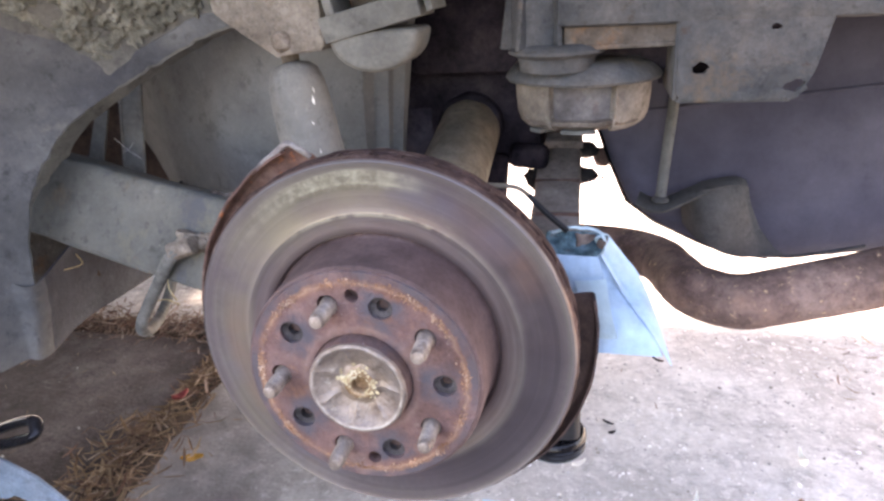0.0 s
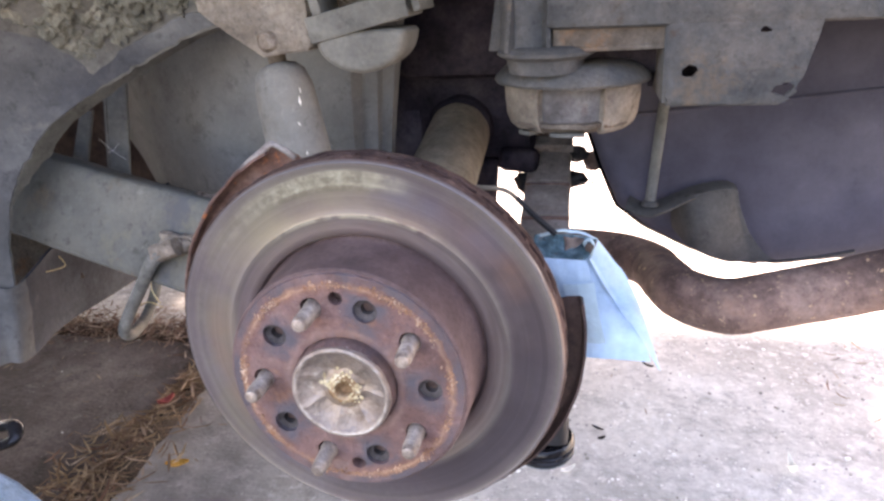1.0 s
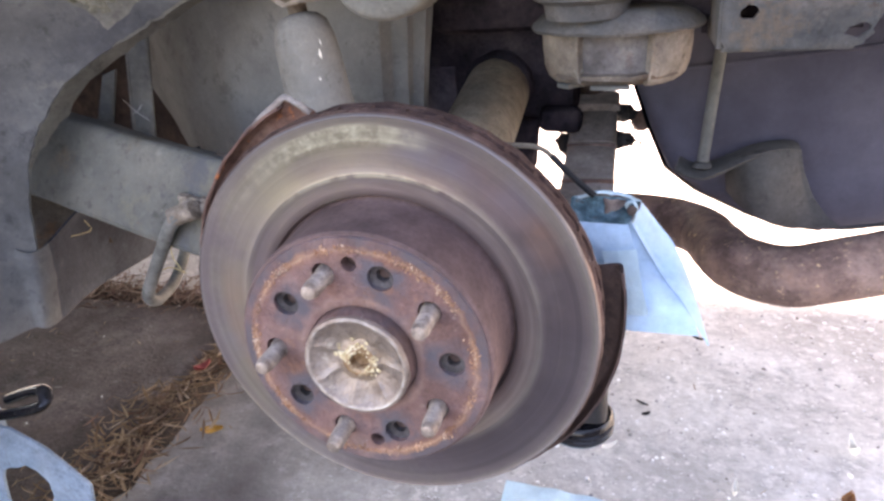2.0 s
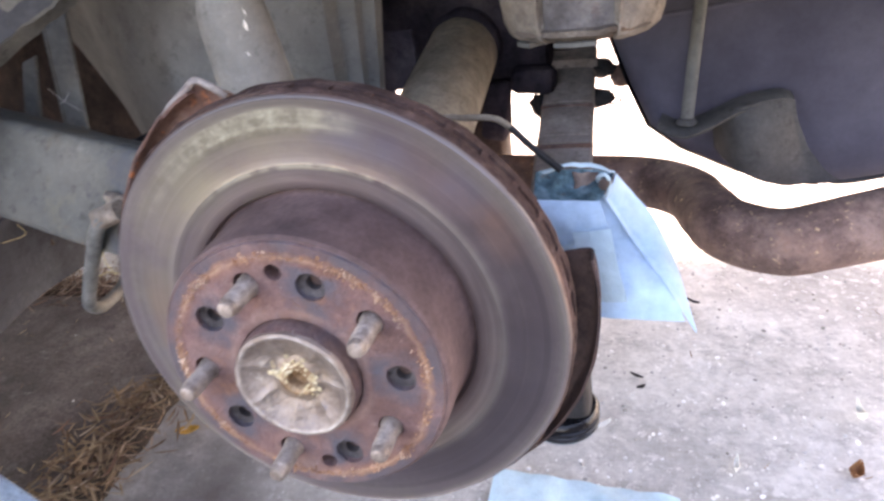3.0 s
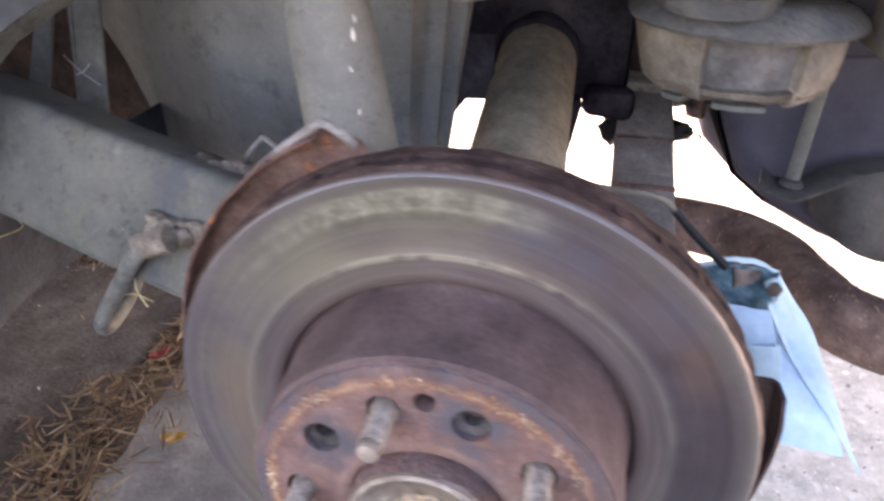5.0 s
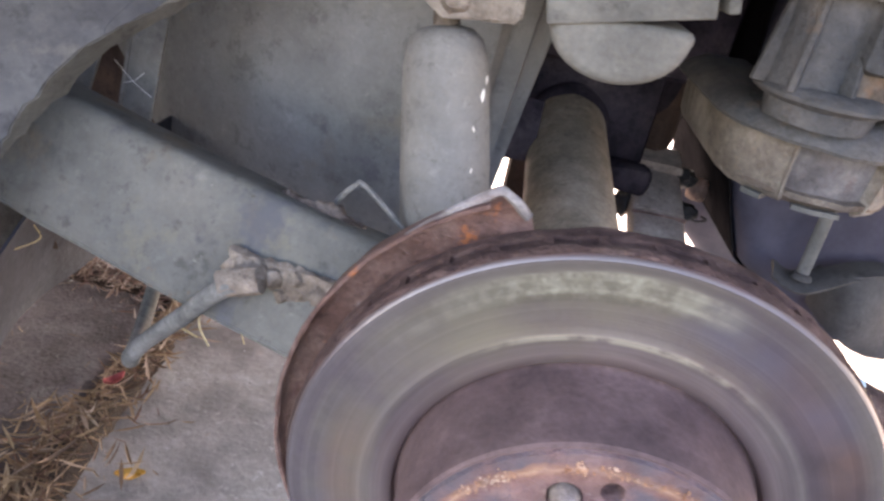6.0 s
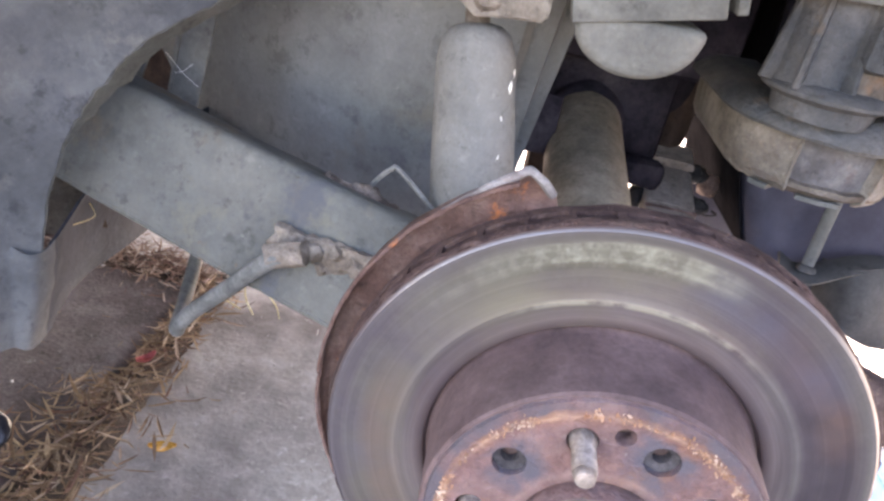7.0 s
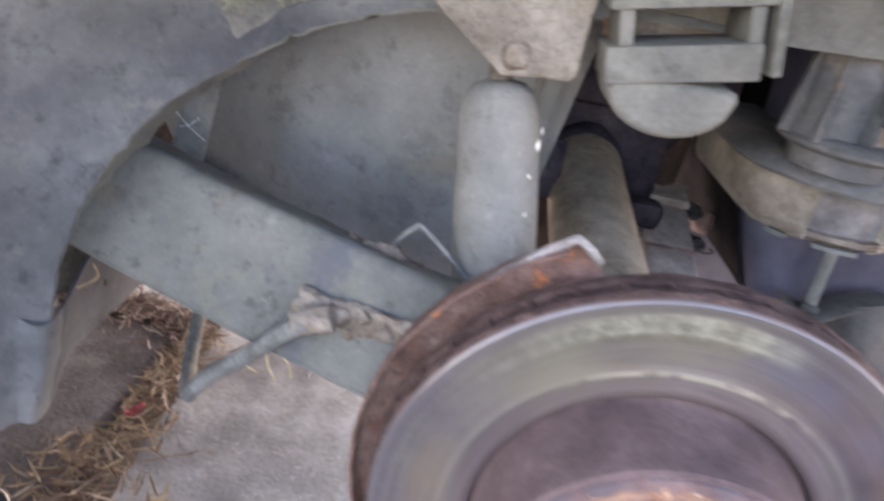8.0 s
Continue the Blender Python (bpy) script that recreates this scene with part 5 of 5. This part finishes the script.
kn = thing("hose_clip", "dirt-crusted hose clip and bolts on the arm", "clip", at=(-0.17, 0.115, 0.385))
for x, y, z, r in ((-0.2, 0.131, 0.39, 0.0055), (-0.182, 0.128, 0.386, 0.0065), (-0.166, 0.125, 0.389, 0.005), (-0.153, 0.123, 0.385, 0.0055), (-0.174, 0.127, 0.376, 0.005)):
    part("bolt", rough_up(lathe([(0, -r), (r * 0.7, -r), (r, -r * 0.4), (r, r * 0.5), (r * 0.6, r), (0, r)], pose(x, y, z, 80, 0, 20), 18), 0.003, 190), M_CRUST, kn)
part("strap", rough_up(rough_up(sheet(lambda u, v: (-0.21 + 0.075 * u + 0.004 * math.sin(9 * v), 0.1345 - 0.012 * u, 0.368 + 0.028 * v), 36, 16, 0.004), 0.0016, 60), 0.0022, 220), M_CRUST, kn, "crumbling crusted strap")
dirt = bmesh.new()
for x, y, z, r in ((-0.187, 0.168, 0.417, 0.007), (-0.178, 0.166, 0.416, 0.008), (-0.168, 0.165, 0.415, 0.007), (-0.161, 0.165, 0.412, 0.008), (-0.15, 0.165, 0.409, 0.009)):
    bmesh.ops.create_icosphere(dirt, subdivisions=3, radius=r, matrix=pose(x, y, z) @ Matrix.Diagonal((1.2, 1.0, 0.6, 1)))
solo("caked_dirt", rough_up(rough_up(dirt, 0.005, 90), 0.002, 260), M_CLOD, "brown caked dirt lying on the arm", "dirt", smooth=0)
wire = thing("wire_loop", "bent pale grey wire hook standing behind the arm", "wire", at=(-0.14, 0.175, 0.42))
part("wire", sweep(smooth_path([(-0.163, 0.176, 0.414), (-0.158, 0.175, 0.4235), (-0.1505, 0.175, 0.432), (-0.1445, 0.175, 0.433), (-0.119, 0.175, 0.412), (-0.11, 0.175, 0.404)], 5), 0.0017, 8), M_HOSE, wire)
bl = thing("brake_pipe", "thin dusty brake pipe reaching the paper towel", "pipe", at=(0.1, 0.15, 0.42))
part("pipe", sweep(smooth_path([(0.03, 0.15, 0.438), (0.065, 0.15, 0.435), (0.085, 0.15, 0.434), (0.094, 0.149, 0.431), (0.1, 0.148, 0.426)], 6), 0.002, 8), M_TUBE, bl)
part("sleeve", sweep(smooth_path([(0.099, 0.148, 0.4275), (0.112, 0.145, 0.415), (0.13, 0.142, 0.4)], 6), 0.0024, 8), M_RUBBER, bl, "black rubber sleeve")


# ---- blue paper towel on the hub carrier ----
towel = thing("paper_towel", "light blue paper towel, oil-soiled at the top, on the carrier", "paper towel", at=(0.15, 0.13, 0.39))


def draped(left, right, bow=0.0, wrinkle=0.0012, roll=0.0):
    """A sheet hung between two edges that run downwards; roll turns its first edge forward."""
    a, b = smooth_path(left, 6), smooth_path(right, 6)

    def f(u, v):
        p = Vector(along(a, v)).lerp(Vector(along(b, v)), u)
        w = bow * math.sin(math.pi * u) + noise.noise(p * 60) * wrinkle + noise.noise(p * 160) * wrinkle * 0.4 + roll * math.exp(-(u / 0.09) ** 2)
        return p + Vector((0.15 * w, -w, 0))
    return f


CREASE = [(0.156, 0.15, 0.379), (0.1758, 0.146, 0.3465), (0.1971, 0.119, 0.326), (0.2105, 0.104, 0.3088)]
part("back_fold", sheet(draped([(0.12, 0.142, 0.378), (0.128, 0.135, 0.345), (0.14, 0.124, 0.304)], [(0.157, 0.152, 0.379), (0.177, 0.149, 0.3465), (0.1975, 0.12, 0.326), (0.205, 0.109, 0.3105)], 0.002), 30, 40, 0.0004), M_TOWEL, towel)
part("side_fold", sheet(draped([(x - 0.0006, y - 0.001, z) for x, y, z in CREASE], [(0.163, 0.165, 0.388), (0.1753, 0.167, 0.371), (0.1875, 0.162, 0.3565), (0.2, 0.148, 0.333), (0.2107, 0.105, 0.309)], 0.004, 0.0018, 0.0022), 30, 44, 0.0004), M_TOWEL, towel)
part("front_flap", sheet(draped([(0.137, 0.122, 0.366), (0.143, 0.116, 0.345), (0.15, 0.11, 0.3235)], [(0.1605, 0.119, 0.37), (0.1645, 0.114, 0.348), (0.1705, 0.106, 0.3258)], 0.001, 0.0008), 20, 30, 0.0004), M_PALE, towel, "paler front flap of the towel")


def pouch(u, v):
    """The apron bulging over the folds below the soiled top."""
    p = Vector((0.112 + 0.042 * u, 0.136 - 0.003 * u, 0.3835)).lerp(Vector((0.115 + 0.046 * u, 0.13 - 0.004 * u, 0.352 + 0.0115 * u)), v)
    w = 0.0075 * math.sin(math.pi * min(1, 0.06 + 0.92 * v)) ** 0.7 * (0.65 + 0.35 * math.sin(math.pi * u)) + 0.0013 * noise.noise(p * 90)
    return p + Vector((0, -w, -0.003 * math.sin(math.pi * u) * v))


part("apron", sheet(pouch, 34, 26, 0.0004), M_TOWEL, towel)


def wad(u, v):
    """The soiled top pressed into crumples between the rim and the apron."""
    p = Vector((0.113 + 0.049 * u, 0.148 + 0.014 * u, 0.397 - 0.007 * u * u)).lerp(Vector((0.1115 + 0.0425 * u, 0.137 - 0.003 * u, 0.382)), v)
    w = 0.0035 * noise.noise(p * 120) + 0.004 * abs(noise.noise(p * 70)) - 0.006 * math.sin(math.pi * v) * math.exp(-((u - 0.55) / 0.2) ** 2)
    return p + Vector((0.2 * w, -w, 0.4 * w))


part("wad", sheet(wad, 60, 40, 0.0005), M_SOILED, towel, "oil-soiled dark teal crumpled top")
part("hollow", rough_up(sheet(lambda u, v: (0.1365 + 0.016 * u, 0.1525 - 0.006 * v + 0.004 * u, 0.3945 - 0.009 * v - 0.002 * u), 14, 12, 0.001), 0.0016, 130), M_GRIME, towel, "brown grime in the towel's hollow")
part("rim", rough_up(sweep(smooth_path([(0.115, 0.148, 0.396), (0.126, 0.15, 0.3985), (0.137, 0.155, 0.3985), (0.1473, 0.158, 0.3962), (0.156, 0.16, 0.393), (0.1618, 0.162, 0.3885)], 6), 0.0019, 10, 0.7), 0.0012, 130), M_PALE, towel, "pale crumpled rim")
part("curl", rough_up(sweep(smooth_path([(0.1535, 0.146, 0.389), (0.153, 0.142, 0.394), (0.1565, 0.141, 0.3965), (0.159, 0.141, 0.3925), (0.159, 0.141, 0.386), (0.157, 0.143, 0.381)], 6), 0.0015, 10, 0.8), 0.0007, 160), M_PALE, towel, "pale curled corner")
part("curl_core", rough_up(lathe([(0, -0.002), (0.0032, -0.001), (0.0036, 0.002), (0, 0.004)], pose(0.1563, 0.142, 0.3905, 90, 0, 0), 14), 0.0008, 200), M_GRIME, towel, "brown grime inside the curl")
low = thing("paper_scrap", "pale blue paper towel lying flat on the concrete", "paper towel", at=(0.08, 0.22, 0))
part("sheet", sheet(lambda u, v: (0.03 + 0.19 * u, 0.12 + 0.155 * v - 0.02 * u, 0.004 + 0.006 * abs(noise.noise(Vector((u * 5, v * 5, 1))))), 24, 24, 0.0008), M_PALE, low)

# ---- ball joint under the control arm's outer end ----
joint = thing("ball_joint", "glossy black ball joint cup under the control arm's end", "ball joint", at=(0.121, 0.149, 0.2))
JP = pose(0.121, 0.149, 0)
part("cup", lathe([(0, 0.186), (0.02, 0.186), (0.0262, 0.1885), (0.0285, 0.192), (0.0285, 0.1945), (0.0276, 0.1957), (0.0288, 0.197), (0.0288, 0.199), (0.0278, 0.2), (0.0288, 0.2015), (0.0284, 0.2045), (0.0262, 0.207), (0.0215, 0.208), (0, 0.208)], JP, 48), M_JACK, joint)
part("body", rough_up(sweep(smooth_path([(0.121, 0.148, 0.204), (0.12, 0.154, 0.22), (0.118, 0.166, 0.24), (0.114, 0.18, 0.255)], 4), 0.0236, 24, square=0.5, up=(0, 1, 0)), 0.0008, 90), M_RUBBER, joint, "dark grimy joint body")
part("fleck", rough_up(lathe([(0, 0.0012), (0.0016, 0), (0, -0.001)], pose(0.114, 0.129, 0.214), 8), 0.0006, 300), M_CHIP, joint)
part("fleck", rough_up(lathe([(0, 0.001), (0.0012, 0), (0, -0.001)], pose(0.125, 0.127, 0.223), 8), 0.0006, 300), M_CHIP, joint)

# ---- axle stand with ratchet lever ----
stand = thing("axle_stand", "light blue painted steel axle stand with a black lever", "axle stand", at=(-0.45, 0.06, 0))
part("leg", plate([(-0.56, 0.19), (-0.452, 0.186), (-0.4, 0.184), (-0.365, 0.166), (-0.325, 0.128), (-0.335, 0.06), (-0.335, 0.0), (-0.365, 0.0), (-0.375, 0.04), (-0.47, 0.04), (-0.52, 0.0), (-0.56, 0.0)], 0.004, pose(0, 0.06, 0), 0.0015, [(-0.408, 0.105, 0.03, 0.04)]), M_BLUE, stand)
part("leg", plate([(-0.68, 0.19), (-0.56, 0.19), (-0.56, 0.0), (-0.74, 0.0)], 0.004, pose(0, 0.064, 0), 0.0015), M_BLUE, stand)
part("column", sweep([(-0.5, 0.1, 0.1), (-0.5, 0.1, 0.24)], 0.022, 20, square=0.5, up=(0, 1, 0)), M_BLUE, stand)
part("lever", sweep(smooth_path([(-0.52, 0.085, 0.14), (-0.47, 0.088, 0.165), (-0.42, 0.09, 0.178), (-0.394, 0.092, 0.186), (-0.388, 0.096, 0.192), (-0.396, 0.104, 0.197), (-0.42, 0.108, 0.19), (-0.45, 0.108, 0.178)], 5), 0.0068, 12, 0.8), M_JACK, stand)


# ---- leaf litter ----
def leaves(count, place, size, seed, mat, name, label):
    rn = random.Random(seed)
    vs, fs = [], []
    for _ in range(count):
        x, y, z = place(rn)
        ln = rn.uniform(*size)
        w = ln * rn.uniform(0.05, 0.12)
        m = pose(x, y, z, rn.uniform(-14, 14), rn.uniform(-8, 8), rn.uniform(0, 360))
        curl, bend = rn.uniform(-0.2, 0.5) * w, rn.uniform(0, 0.18) * ln
        k = len(vs)
        for sx, sy, sz in ((-0.5, 0, bend), (-0.2, 0.5, curl), (-0.2, -0.5, curl), (-0.2, 0, 0), (0.2, 0.42, curl), (0.2, -0.42, curl), (0.2, 0, 0), (0.5, 0, bend)):
            vs.append(m @ Vector((sx * ln, sy * w, sz)))
        for f in ((0, 2, 3), (0, 3, 1), (3, 2, 5, 6), (1, 3, 6, 4), (6, 5, 7), (4, 6, 7)):
            fs.append([k + i for i in f])
    me = bpy.data.meshes.new(name)
    me.from_pydata(vs, [], fs)
    me.materials.append(mat)
    return tagged(new(name, me), label, "leaves", "", "stuff")


def in_joint(rn):
    y = rn.uniform(-0.35, 0.62)
    wide = 0.05 + 0.13 * max(0, 0.45 - y)
    return (-0.455 + abs(rn.gauss(0, 0.5)) * wide - 0.02, y, 0.005 + rn.uniform(0, 0.012))


def on_edge(rn):
    y = rn.uniform(-0.2, 0.36)
    return (-0.465 - abs(rn.gauss(0, 0.03 + 0.07 * max(0, 0.32 - y))), y, 0.012 + rn.uniform(0, 0.008))


def in_cross(rn):
    return (rn.uniform(-1.1, -0.46), rn.gauss(0.635, 0.036), 0.005 + rn.uniform(0, 0.016))


def strewn(rn):
    x, y = rn.uniform(-1.2, -0.4), rn.uniform(-0.2, 0.7)
    return (x, y, 0.016)


def strewn_right(rn):
    return (rn.uniform(-0.4, 1.4), rn.uniform(0.1, 1.6), 0.003)


leaves(1900, in_joint, (0.01, 0.05), 1, M_LEAF, "leaf_litter", "dry tan willow leaves packed in the joint")
leaves(1900, in_cross, (0.012, 0.042), 2, M_DLEAF, "leaf_litter", "dry brown leaves along the far slab edge")
leaves(450, on_edge, (0.01, 0.045), 5, M_LEAF, "leaf_litter", "dry leaves spilling over the slab's edge")
leaves(330, strewn, (0.005, 0.024), 3, M_LEAF, "leaf_litter", "few dry leaf bits strewn on the slab")
leaves(150, strewn_right, (0.006, 0.022), 4, M_LEAF, "leaf_litter", "leaf bits strewn over the concrete")


def pebbles(count, area, size, seed, mat, name, label):
    rn = random.Random(seed)
    b = bmesh.new()
    for _ in range(count):
        r = rn.uniform(*size)
        bmesh.ops.create_icosphere(b, subdivisions=1, radius=r, matrix=pose(rn.uniform(area[0], area[1]), rn.uniform(area[2], area[3]), r * 0.3 + area[4], 0, 0, rn.uniform(0, 360)) @ Matrix.Diagonal((rn.uniform(0.7, 1.5), 1, 0.55, 1)))
    ob = solo(name, rough_up(b, 0.0008, 300), mat, label, "grit", "stuff", smooth=0)
    return ob


M_GRIT = leaf_mat("grit", ((0.3, 0.28, 0.25), (0.6, 0.58, 0.55), (0.22, 0.2, 0.18), (0.8, 0.78, 0.75), (0.85, 0.83, 0.8)))
pebbles(1300, (-0.02, 0.9, 0.15, 0.95, 0.0), (0.001, 0.003), 8, M_GRIT, "grit", "fine stone grit on the concrete")
pebbles(60, (-1.1, -0.5, 0.0, 0.66, 0.009), (0.001, 0.003), 9, M_GRIT, "grit", "fine stone grit on the old slab")


def leaf_thing(name, x, y, z, ln, w, rz, mat, label, curl=0.006):
    b = sheet(lambda u, v: ((u - 0.5) * ln, (v - 0.5) * w * math.sin(math.pi * (0.06 + 0.9 * u)), curl * (4 * (v - 0.5) ** 2 + (2 * u - 1) ** 2) + 0.0005), 10, 6, 0.0004)
    b.transform(pose(x, y, z, 0, 0, rz))
    return solo(name, b, mat, label, "leaf", group="fallen leaves")


leaves(26, lambda rn: (rn.gauss(-0.36, 0.07), rn.gauss(0.59, 0.06), 0.006), (0.004, 0.011), 12, M_CHIP, "pale_flakes", "tiny pale flakes strewn on the concrete")
leaves(60, lambda rn: (rn.uniform(0.5, 1.0), rn.gauss(0.72, 0.1), 0.003), (0.015, 0.04), 6, M_LEAF, "leaf_litter", "dry leaves on the sunny concrete")
leaf_thing("leaf", 0.278, 0.305, 0.0, 0.022, 0.006, 80, M_CHIP, "pale dry leaf on the concrete", 0.006)
leaf_thing("leaf", 0.39, 0.31, 0.0, 0.024, 0.014, 60, M_OLEAF, "brown-orange leaf on the concrete", 0.006)
leaf_thing("leaf", 0.142, 0.357, 0.0, 0.021, 0.006, 35, M_CHIP, "white leaf flake on the concrete", 0.004)
leaf_thing("leaf", 0.26, 0.63, 0.0, 0.02, 0.005, -35, M_RUBBER, "dark dry leaf on the concrete", 0.003)
leaf_thing("leaf", -0.372, 0.296, 0.0, 0.03, 0.017, 20, M_YLEAF, "curled yellow-orange leaf on the concrete", 0.003)
leaf_thing("leaf", -0.452, 0.405, 0.018, 0.026, 0.014, 60, M_RLEAF, "red leaf caught in the litter")
leaf_thing("leaf", 0.415, 0.397, 0.0, 0.024, 0.009, 100, M_CHIP, "pale dry leaf standing on the concrete", 0.01)
leaf_thing("leaf", 0.18, 0.452, 0.0, 0.018, 0.005, -30, M_RUBBER, "small dark twig leaf on the concrete", 0.002)
leaf_thing("leaf", 0.185, 0.43, 0.0, 0.012, 0.007, 30, M_RUBBER, "small dark twig leaf on the concrete", 0.002)
straws = (((-0.236, 0.2, 0.30), (-0.228, 0.205, 0.285), (-0.226, 0.21, 0.27)), ((-0.262, 0.142, 0.315), (-0.25, 0.15, 0.318), (-0.236, 0.152, 0.312)), ((-0.225, 0.13, 0.36), (-0.222, 0.122, 0.345), (-0.215, 0.12, 0.333)), ((-0.372, 0.164, 0.337), (-0.372, 0.194, 0.332), (-0.373, 0.191, 0.344)), ((-0.399, 0.136, 0.294), (-0.4, 0.134, 0.276), (-0.395, 0.138, 0.268)))
for s in straws:
    st = thing("straw", "dry yellow straw caught on the car", "straw", group="stray straws", at=s[1])
    part("stalk", sweep(smooth_path(s, 4), 0.00055, 6), M_STRAW, st)
web = thing("cobweb", "thin pale cobweb strands between the braces", "cobweb", at=(-0.33, 0.262, 0.44))
for p, q in (((-0.352, 0.262, 0.45), (-0.325, 0.262, 0.428)), ((-0.345, 0.262, 0.435), (-0.33, 0.262, 0.445))):
    mid = (Vector(p) + Vector(q)) / 2 - Vector((0, 0, 0.002))
    part("strand", sweep(smooth_path([p, mid, q], 4), 0.0002, 5), M_CHIP, web)
